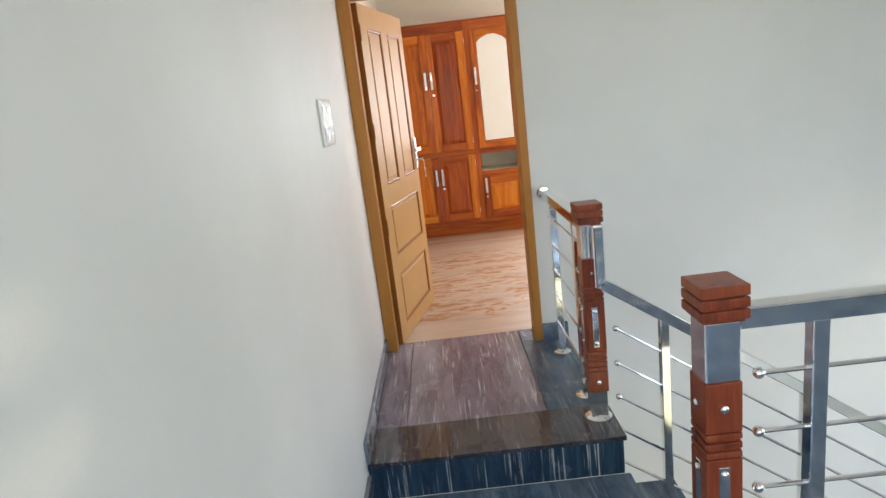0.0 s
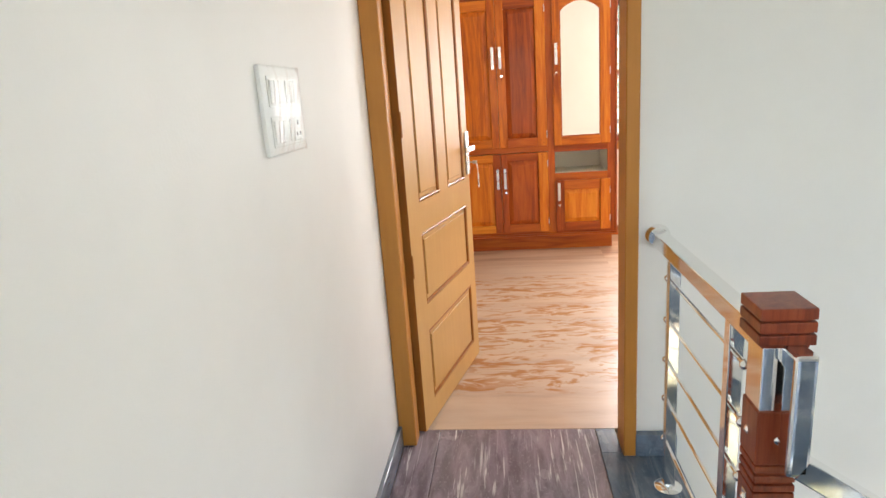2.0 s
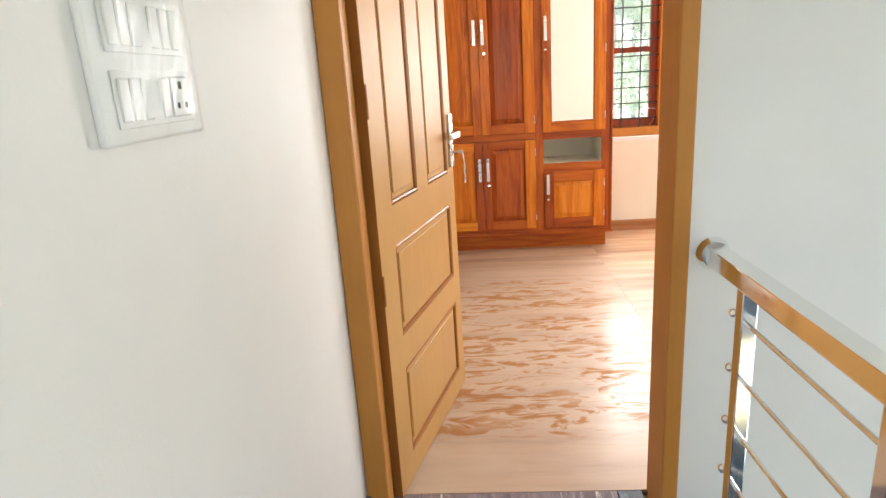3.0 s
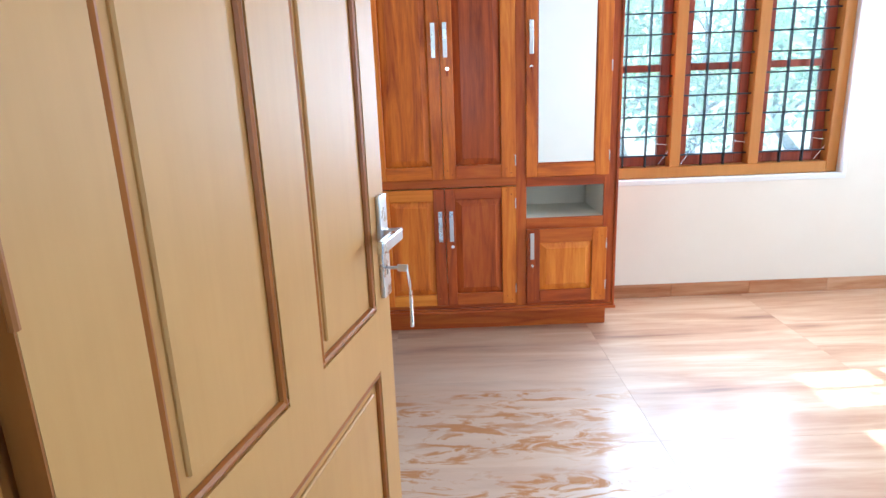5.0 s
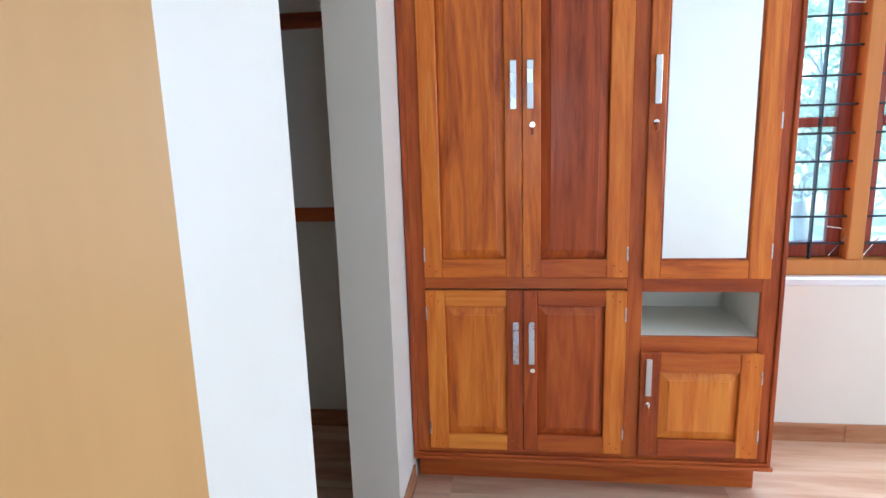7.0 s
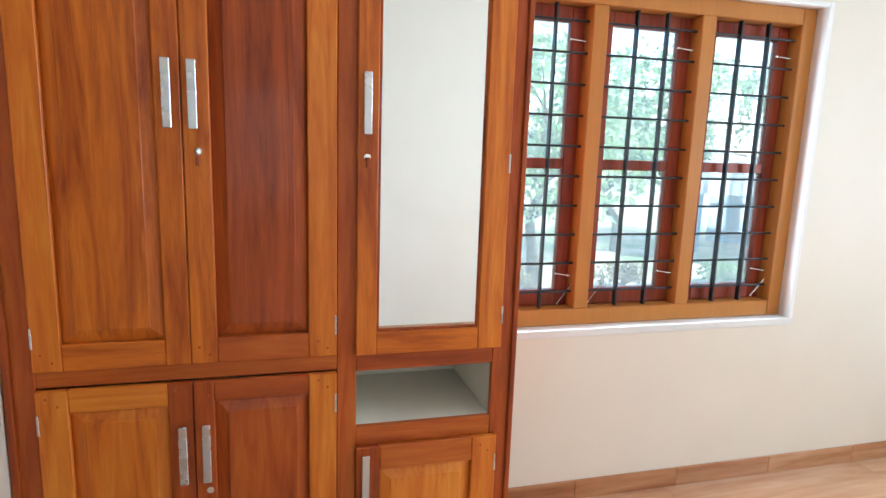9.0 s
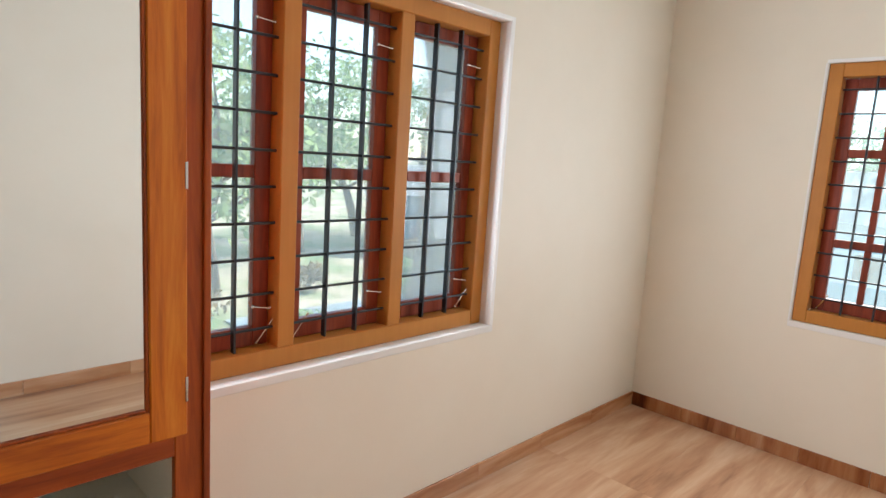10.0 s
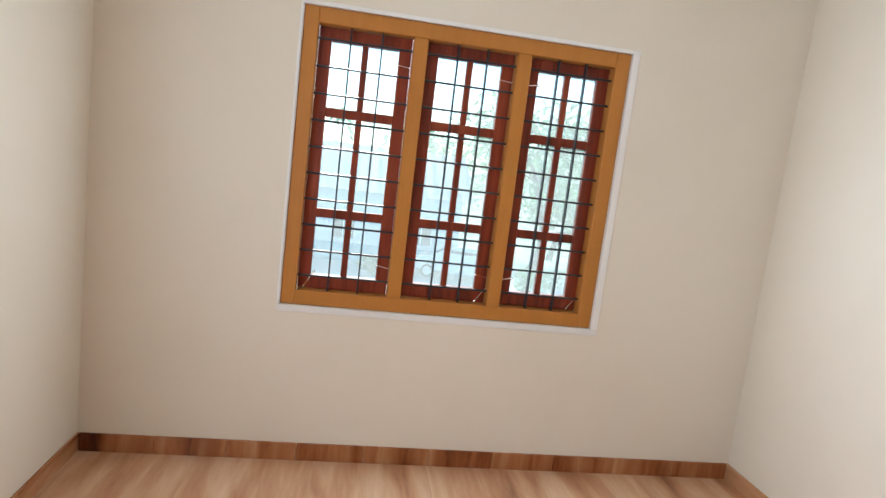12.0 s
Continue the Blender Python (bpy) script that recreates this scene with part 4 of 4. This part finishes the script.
for zc in (0.042, -0.046):
    part("module_frame", boxes(((0.011, -0.095, zc - 0.034), (0.0135, 0.095, zc + 0.034)), bevel=0.001), M_PLASTIC, sb)
    for yc in (-0.078, -0.052, -0.026, 0.020, 0.046, 0.072):
        if zc < 0 and yc > 0.03:
            continue
        rk = boxes(((0.012, yc - 0.011, zc - 0.026), (0.0165, yc + 0.0115, zc + 0.026)), bevel=0.002)
        part("rocker", xform(rk, Matrix.Translation((0, 0, zc)) @ pose(0, 0, 0, 0, 3, 0) @ Matrix.Translation((0, 0, -zc))), M_PLASTIC, sb)
film = bmesh.new()
bmesh.ops.create_grid(film, x_segments=26, y_segments=20, size=0.5)
for v in film.verts:
    y, z = v.co.x * 0.25, v.co.y * 0.198
    lift = 0.0195 + 0.0022 * math.sin(61 * y + 38 * z) * math.sin(47 * z - 23 * y) + 0.0012 * math.sin(170 * y - 90 * z)
    edge = min(1.0, 9 * (0.5 - max(abs(v.co.x), abs(v.co.y))))
    v.co = (0.0115 + (lift - 0.0115) * edge, y, z)
part("wrapping", film, M_FILM, sb, "clear crinkled plastic wrapping", True).visible_shadow = False
sock = part("socket", boxes(((0.012, 0.034, -0.073), (0.0165, 0.086, -0.019)), bevel=0.002), M_PLASTIC, sb)
part("pin_holes", boxes(((0.0166, 0.056, -0.036), (0.0172, 0.064, -0.026)), ((0.0166, 0.046, -0.062), (0.0172, 0.052, -0.054)), ((0.0166, 0.068, -0.062), (0.0172, 0.074, -0.054))), M_SLOT, sock)


# ---- outdoors ----
GZ = -3.3
m, nt, b = material("garden_ground", (0.2, 0.18, 0.1), 0.9)
p = coords(nt)
nt.links.new(ramp(nt, noise_tex(nt, p, 0.35, 6, 0.65), [(0.36, (0.13, 0.20, 0.07)), (0.52, (0.36, 0.31, 0.21)), (0.66, (0.50, 0.44, 0.34))]), b.inputs["Base Color"])
bump(nt, b, noise_tex(nt, p, 3.0, 5), 0.6, 0.05)
bm = bmesh.new()
bmesh.ops.create_grid(bm, x_segments=2, y_segments=2, size=900, matrix=Matrix.Translation((0, 300, GZ)))
structure("ground", bm, m, "sunlit garden ground with grass and bare earth", "ground")


M_BARK = wood("tree_bark", (0.05, 0.035, 0.025), (0.11, 0.085, 0.06), (0.18, 0.15, 0.11), "z", 0.9, 0.0)
M_LEAF_A = leafy("mango_leaves", (0.10, 0.20, 0.08), (0.26, 0.38, 0.16))
M_LEAF_B = leafy("pale_leaves", (0.16, 0.28, 0.11), (0.36, 0.44, 0.22))
M_PALM = leafy("palm_leaves", (0.08, 0.15, 0.04), (0.18, 0.24, 0.08))
M_DRY = leafy("dry_leaves", (0.16, 0.12, 0.055), (0.26, 0.19, 0.10))


def leaf_cloud(rng, blobs, n, size, droop=0.0):
    """Many small leaf blades scattered through uneven blobs (centre, radius)."""
    v, f = [], []
    for _ in range(n):
        c, r = blobs[int(rng.integers(len(blobs)))]
        d = rng.normal(size=3)
        d /= np.linalg.norm(d)
        p = np.array(c) + d * r * (0.35 + 0.75 * rng.random() ** 0.6) * np.array((1, 1, 0.75))
        a = rng.normal(size=3)
        a /= np.linalg.norm(a)
        b = np.cross(a, rng.normal(size=3))
        b /= np.linalg.norm(b)
        s = size * (0.6 + 0.9 * rng.random())
        k = len(v)
        v += [tuple(p - a * s), tuple(p + b * s * 0.45), tuple(p + a * s), tuple(p - b * s * 0.45)]
        f.append((k, k + 1, k + 2, k + 3))
    return v, f


def tree(x, y, h, spread, seed, mat, leaves, low=0.4, label="broad leafy garden tree with an uneven crown"):
    rng = np.random.default_rng(seed)
    t = thing("tree", (x, y, GZ), label, "tree", "garden trees")
    tr = bmesh.new()
    p = Vector((0, 0, -0.15))
    r = 0.035 * h
    nodes = []
    for k in range(5):
        q = p + Vector((rng.normal() * 0.05 * h, rng.normal() * 0.05 * h, h * 0.16))
        rod(tr, p, q + Vector((0, 0, 0.02)), r, 9, r * 0.8)
        p, r = q, r * 0.8
        nodes.append((q.copy(), r))
    blobs = []
    for k in range(11):
        b0, br = nodes[1 + int(rng.integers(4))]
        ang = 6.283 * k / 11 + rng.normal() * 0.3
        e = b0 + Vector((math.cos(ang) * spread * rng.uniform(0.35, 0.8), math.sin(ang) * spread * rng.uniform(0.35, 0.8), h * rng.uniform(0.02, 0.22)))
        e.z = max(e.z, h * low)
        rod(tr, b0, e, br * 0.55, 7, br * 0.15)
        blobs.append((tuple(e), spread * rng.uniform(0.22, 0.42)))
        blobs.append(((e.x * 0.7, e.y * 0.7, min(h, e.z + h * rng.uniform(0.05, 0.2))), spread * rng.uniform(0.2, 0.4)))
    part("trunk", tr, M_BARK, t, "", True)
    v, f = leaf_cloud(rng, blobs, leaves, 0.11 + 0.008 * h)
    me = bpy.data.meshes.new("crown")
    me.from_pydata(v, [], f)
    me.materials.append(mat)
    ob = new("crown", me)
    ob.parent = t
    return t


def palm(x, y, h, seed):
    """A coconut palm: ringed leaning trunk, drooping feather fronds."""
    rng = np.random.default_rng(seed)
    t = thing("palm_tree", (x, y, GZ), "tall coconut palm with drooping fronds", "palm tree", "coconut palms")
    tr = bmesh.new()
    p = Vector((0, 0, -0.1))
    for k in range(10):
        q = p + Vector((0.05 * math.sin(k + seed), 0.06, h / 10))
        rod(tr, p, q, 0.16 - 0.006 * k, 10, 0.15 - 0.006 * k)
        p = q
    part("trunk", tr, M_BARK, t, "", True)
    for k in range(17):
        a = 6.283 * k / 17 + rng.normal() * 0.12
        up = rng.uniform(0.1, 1.1)
        v, f = [], []
        prev = p.copy()
        d = Vector((math.cos(a) * math.cos(up), math.sin(a) * math.cos(up), math.sin(up)))
        side = Vector((-math.sin(a), math.cos(a), 0))
        for j in range(26):
            q = prev + d * 0.14
            d = (d + Vector((0, 0, -0.055))).normalized()
            ln = 0.75 * math.sin(math.pi * min(1, (j + 3) / 28)) + 0.08
            for sg in (-1, 1):
                e = q + side * sg * ln * 0.75 + Vector((0, 0, -ln * 0.55)) + d * 0.12
                n = len(v)
                v += [tuple(prev), tuple(q), tuple(e)]
                f.append((n, n + 1, n + 2))
            prev = q
        me = bpy.data.meshes.new("frond")
        me.from_pydata(v, [], f)
        me.materials.append(M_PALM)
        ob = new("frond", me)
        ob.parent = t
    return t


def bush(x, y, r, seed, mat, label):
    rng = np.random.default_rng(seed)
    blobs = [((rng.normal() * r * 0.5, rng.normal() * r * 0.5, r * rng.uniform(0.3, 0.8)), r * rng.uniform(0.4, 0.6)) for _ in range(5)]
    v, f = leaf_cloud(rng, blobs, 650, 0.10)
    v = [(a, b, max(c, 0.0)) for a, b, c in v]
    me = bpy.data.meshes.new("bush")
    me.from_pydata(v, [], f)
    me.materials.append(mat)
    ob = new("bush", me)
    ob.matrix_basis = pose(x, y, GZ)
    return tagged(ob, label, "bush", "garden bushes")


for x, y, h, s, sd, mt, n, low in ((-0.50, 15.5, 12.0, 1.7, 3, M_LEAF_A, 5200, 0.7), (9.5, 25.0, 8.0, 4.2, 5, M_LEAF_B, 2500, 0.38),
                             (16.5, 31.0, 9.0, 5.0, 6, M_LEAF_A, 2500, 0.4), (4.0, 29.0, 8.5, 4.6, 7, M_LEAF_A, 2500, 0.38), (23.0, 35.0, 9.5, 5.2, 8, M_LEAF_B, 2500, 0.42), (30.0, 36.0, 10.0, 5.5, 9, M_LEAF_A, 2500, 0.45),
                             (11.0, 38.0, 10.0, 5.5, 10, M_LEAF_A, 2500, 0.3), (0.0, 36.0, 10.0, 5.5, 11, M_LEAF_B, 2500, 0.3), (36.0, 12.0, 7.2, 5.0, 12, M_LEAF_A, 2500, 0.4), (38.0, 2.0, 6.4, 5.5, 13, M_LEAF_B, 2500, 0.4),
                             (37.0, -6.0, 7.0, 5.5, 14, M_LEAF_A, 2500, 0.35), (30.0, -2.5, 7.5, 3.8, 15, M_LEAF_A, 3600, 0.38), (38.0, 22.0, 10.0, 5.5, 16, M_LEAF_A, 2500, 0.4)):
    tree(x, y, h, s, sd, mt, n, low)
palm(4.4, 21.0, 6.4, 1)
palm(8.0, 33.0, 9.0, 2)
palm(34.0, 16.0, 9.5, 5)
for k, (x, y, r, mt, lb) in enumerate(((9.5, 18.5, 0.9, M_LEAF_B, "low green garden bush"), (6.0, 17.5, 1.0, M_LEAF_B, "low green garden bush"), (12.5, 24.0, 0.9, M_DRY, "dry brown garden bush"), (8.0, 22.0, 1.1, M_DRY, "dry brown garden bush"),
                                    (3.6, 19.5, 1.2, M_LEAF_B, "low green garden bush"), (15.0, 20.5, 0.8, M_LEAF_B, "low green garden bush"), (17.0, 24.0, 0.9, M_LEAF_A, "dark green garden bush"), (27.0, 5.0, 0.9, M_LEAF_A, "dark green garden bush"),
                                    (26.0, -2.0, 1.0, M_LEAF_B, "low green garden bush"), (2.2, 24.0, 1.2, M_DRY, "dry brown garden bush"), (11.5, 16.4, 0.7, M_LEAF_B, "low green garden bush"))):
    bush(x, y, r, 40 + k, mt, lb)

M_TIN = material("pale_tin_sheet", (0.55, 0.56, 0.56), 0.5, 0.2)[0]
M_BLUE = paint("blue_limewash", (0.05, 0.20, 0.38), (0.08, 0.26, 0.42))
M_PALE = paint("pale_outdoor_paint", (0.78, 0.80, 0.80), (0.70, 0.72, 0.72))
M_CONC = paint("wet_concrete", (0.27, 0.31, 0.35), (0.20, 0.24, 0.28), 0.3)
M_CYAN = paint("turquoise_paint", (0.10, 0.42, 0.48), (0.14, 0.46, 0.50))
M_WINDARK = material("dark_window_glass", (0.03, 0.04, 0.05), 0.1)[0]
# concrete path and a green tank in the garden
structure("path", boxes(((8.2, 19.2, GZ), (17.0, 21.4, GZ + 0.06)), bevel=0.02), M_CONC, "pale blue-grey concrete yard path", "path")
tank = thing("water_tank", (13.4, 17.6, GZ), "low green painted garden tank", "tank")
part("basin", boxes(((-0.9, -0.7, 0), (0.9, 0.7, 0.95)), bevel=0.05, seg=2), paint("green_tank_paint", (0.08, 0.20, 0.15), (0.10, 0.24, 0.18)), tank)
part("rim", boxes(((-0.96, -0.76, 0.951), (0.96, 0.76, 1.03)), bevel=0.02), M_CONC, tank)


def gable_house(name, x, y, rz, w, d, h, rise, wall_mat, roof_mat, label, band=None, open_front=False):
    """A small gabled building: walls, two sloping roof sheets with ribs, windows, posts where the front is open."""
    t = thing(name, (x, y, GZ), label, "house", rz=rz)
    if open_front:
        part("wall", boxes(((-w / 2, d / 2 - 0.2, 0), (w / 2, d / 2, h)), ((w / 2 - 0.2, -d / 2, 0), (w / 2, d / 2 - 0.2, h)), ((-0.2, -d / 2 + 0.6, 0), (w / 2 - 0.2, -d / 2 + 0.8, h))), wall_mat, t)
        for k in range(4):
            px = -w / 2 + 0.1 + (w - 0.4) * k / 3
            part("post", boxes(((px - 0.09, -d / 2, 0), (px + 0.09, -d / 2 + 0.18, h)), bevel=0.01), wall_mat, t, "blue painted post")
    else:
        part("wall", boxes(((-w / 2, -d / 2, 0), (w / 2, d / 2, h))), wall_mat, t)
        for k in range(3):
            px = -w / 2 + w * (k + 0.5) / 3
            wd = part("window", boxes(((px - 0.55, -d / 2 - 0.03, 1.0), (px + 0.55, -d / 2 - 0.001, 2.2)), bevel=0.01), M_PALE, t)
            for q in (-0.26, 0.26):
                part("pane", boxes(((px + q - 0.22, -d / 2 - 0.04, 1.08), (px + q + 0.22, -d / 2 - 0.0305, 2.12))), M_WINDARK, wd)
    if band:
        part("painted_band", boxes(((-w / 2 - 0.01, -d / 2 - 0.02, 0.0), (w / 2 + 0.01, -d / 2 - 0.0015, 0.85))), band, t, "turquoise painted wall band")
    for sg in (-1, 1):
        r = bmesh.new()
        n = int(w / 0.5)
        vs = []
        for k in range(n * 2 + 1):
            px = -w / 2 - 0.4 + (w + 0.8) * k / (n * 2)
            up = 0.05 if k % 2 else 0.0
            vs.append([r.verts.new((px, sg * (d / 2 + 0.7), h - 0.25 + up)), r.verts.new((px, 0, h + rise + up))])
        for a, b in zip(vs, vs[1:]):
            r.faces.new((a[0], b[0], b[1], a[1]))
        bmesh.ops.solidify(r, geom=r.faces[:], thickness=0.04)
        part("roof", r, roof_mat, t, "pale ribbed tin roof slope")
    g = bmesh.new()
    for sx in (-w / 2, w / 2 - 0.15):
        lo = [g.verts.new((sx, -d / 2, h)), g.verts.new((sx, d / 2, h)), g.verts.new((sx, 0, h + rise - 0.05))]
        hi = [g.verts.new((sx + 0.15, v.co.y, v.co.z)) for v in lo]
        g.faces.new(lo)
        g.faces.new(hi[::-1])
        for k in range(3):
            g.faces.new((lo[k], lo[(k + 1) % 3], hi[(k + 1) % 3], hi[k]))
    part("gable", g, wall_mat, t)
    return t


gable_house("shed", 25.5, 29.0, -45, 9.0, 5.0, 3.2, 1.3, M_BLUE, M_TIN, "open shed with blue posts and a tin roof", open_front=True)
gable_house("house", 33.0, 6.5, -90, 11.0, 6.0, 3.6, 1.9, M_PALE, M_TIN, "pale single-storey house with a tin roof", M_CYAN)
structure("yard", boxes(((17.0, -6.0, GZ), (29.9, 14.0, GZ + 0.03))), paint("pale_yard", (0.42, 0.42, 0.40), (0.34, 0.34, 0.31)), "pale swept yard before the house", "yard")

# parked car
car = thing("car", (28.0, 1.3, GZ + 0.03), "white parked hatchback in the yard", "car", rz=75)
prof = ((-1.9, 0.35), (-1.92, 0.75), (-1.75, 1.0), (-1.45, 1.42), (-0.2, 1.48), (0.45, 1.38), (1.05, 0.98), (1.75, 0.88), (1.9, 0.65), (1.9, 0.35))
bm = bmesh.new()
rows_ = []
for y, sc in ((-0.82, 0.93), (-0.74, 1.0), (0.74, 1.0), (0.82, 0.93)):
    rows_.append([bm.verts.new((px * (0.99 if sc < 1 else 1), y * (1 if pz < 1.05 else 0.82), 0.35 + (pz - 0.35) * sc)) for px, pz in prof])
for a, b in zip(rows_, rows_[1:]):
    for k in range(len(prof)):
        bm.faces.new((a[k], a[(k + 1) % len(prof)], b[(k + 1) % len(prof)], b[k]))
bm.faces.new(rows_[0])
bm.faces.new(rows_[-1][::-1])
part("body", bm, material("white_car_paint", (0.75, 0.76, 0.77), 0.2, 0, 0.8)[0], car)
part("windscreen", boxes(((-0.02, -0.60, -0.3), (0.02, 0.60, 0.3))), M_WINDARK, car).matrix_basis = pose(0.78, 0, 1.2, 0, -56, 0)
part("side_window", boxes(((-1.2, -0.745, 1.02), (0.4, -0.715, 1.32)), bevel=0.01), M_WINDARK, car)
part("side_window", boxes(((-1.2, 0.715, 1.02), (0.4, 0.745, 1.32)), bevel=0.01), M_WINDARK, car)
for x in (-1.2, 1.2):
    for y in (-0.80, 0.80):
        wh = part("wheel", rod(bmesh.new(), (x, y - 0.09, 0.3), (x, y + 0.09, 0.3), 0.3, 20), M_SLOT, car, "black rubber tyre", True)
        part("rim", rod(bmesh.new(), (x, y - 0.095, 0.3), (x, y + 0.095, 0.3), 0.19, 14), M_BRUSHED, wh, "", True)

# ---- room skirting and floor tiles ----
bb = tagged(new("baseboard"), "wood-look tile skirting round the bedroom", "skirting", kind="structure")


def strips(x0, y0, x1, y1, nx, ny, mat, each=0.6):
    """Skirting pieces from one point to another, set on the wall; (nx, ny) points into the room."""
    a, b = Vector((x0, y0, 0)), Vector((x1, y1, 0))
    ln = (b - a).length
    d = (b - a) / ln
    n = max(1, round(ln / each))
    for k in range(n):
        p, q = a + d * (ln * k / n + 0.001), a + d * (ln * (k + 1) / n - 0.001)
        r = q + Vector((nx, ny, 0)) * 0.011
        lo = (min(p.x, r.x), min(p.y, r.y), 0.0)
        hi = (max(p.x, r.x), max(p.y, r.y), 0.095)
        part("skirting_piece", boxes((lo, hi), bevel=0.0015), mat, bb)


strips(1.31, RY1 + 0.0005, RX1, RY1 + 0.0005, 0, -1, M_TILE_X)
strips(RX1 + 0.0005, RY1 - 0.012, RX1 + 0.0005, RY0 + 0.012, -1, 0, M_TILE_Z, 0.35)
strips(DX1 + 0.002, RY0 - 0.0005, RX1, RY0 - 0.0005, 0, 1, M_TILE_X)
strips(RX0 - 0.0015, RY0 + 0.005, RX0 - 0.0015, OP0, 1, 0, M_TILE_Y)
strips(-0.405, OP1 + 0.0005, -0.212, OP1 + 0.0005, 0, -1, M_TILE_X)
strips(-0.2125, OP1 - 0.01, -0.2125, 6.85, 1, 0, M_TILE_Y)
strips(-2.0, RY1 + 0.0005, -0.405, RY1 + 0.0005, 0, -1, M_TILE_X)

TX, TY = 1.2, 0.6
ix0 = 1.158 - 3 * TX
for i in range(6):
    for j in range(7):
        x0, y0 = ix0 + i * TX, 3.79 + j * TY - 0.0
        x1, y1 = min(x0 + TX, RX1 + 0.01), min(y0 + TY, RY1 + 0.005)
        x0 = max(x0, -2.0)
        if x1 < 0 and y0 < 4.75:
            if y1 < 4.75:
                x0 = max(x0, -0.4)
            else:
                y0 = 4.75
        if x1 - x0 < 0.05 or y1 - y0 < 0.05:
            continue
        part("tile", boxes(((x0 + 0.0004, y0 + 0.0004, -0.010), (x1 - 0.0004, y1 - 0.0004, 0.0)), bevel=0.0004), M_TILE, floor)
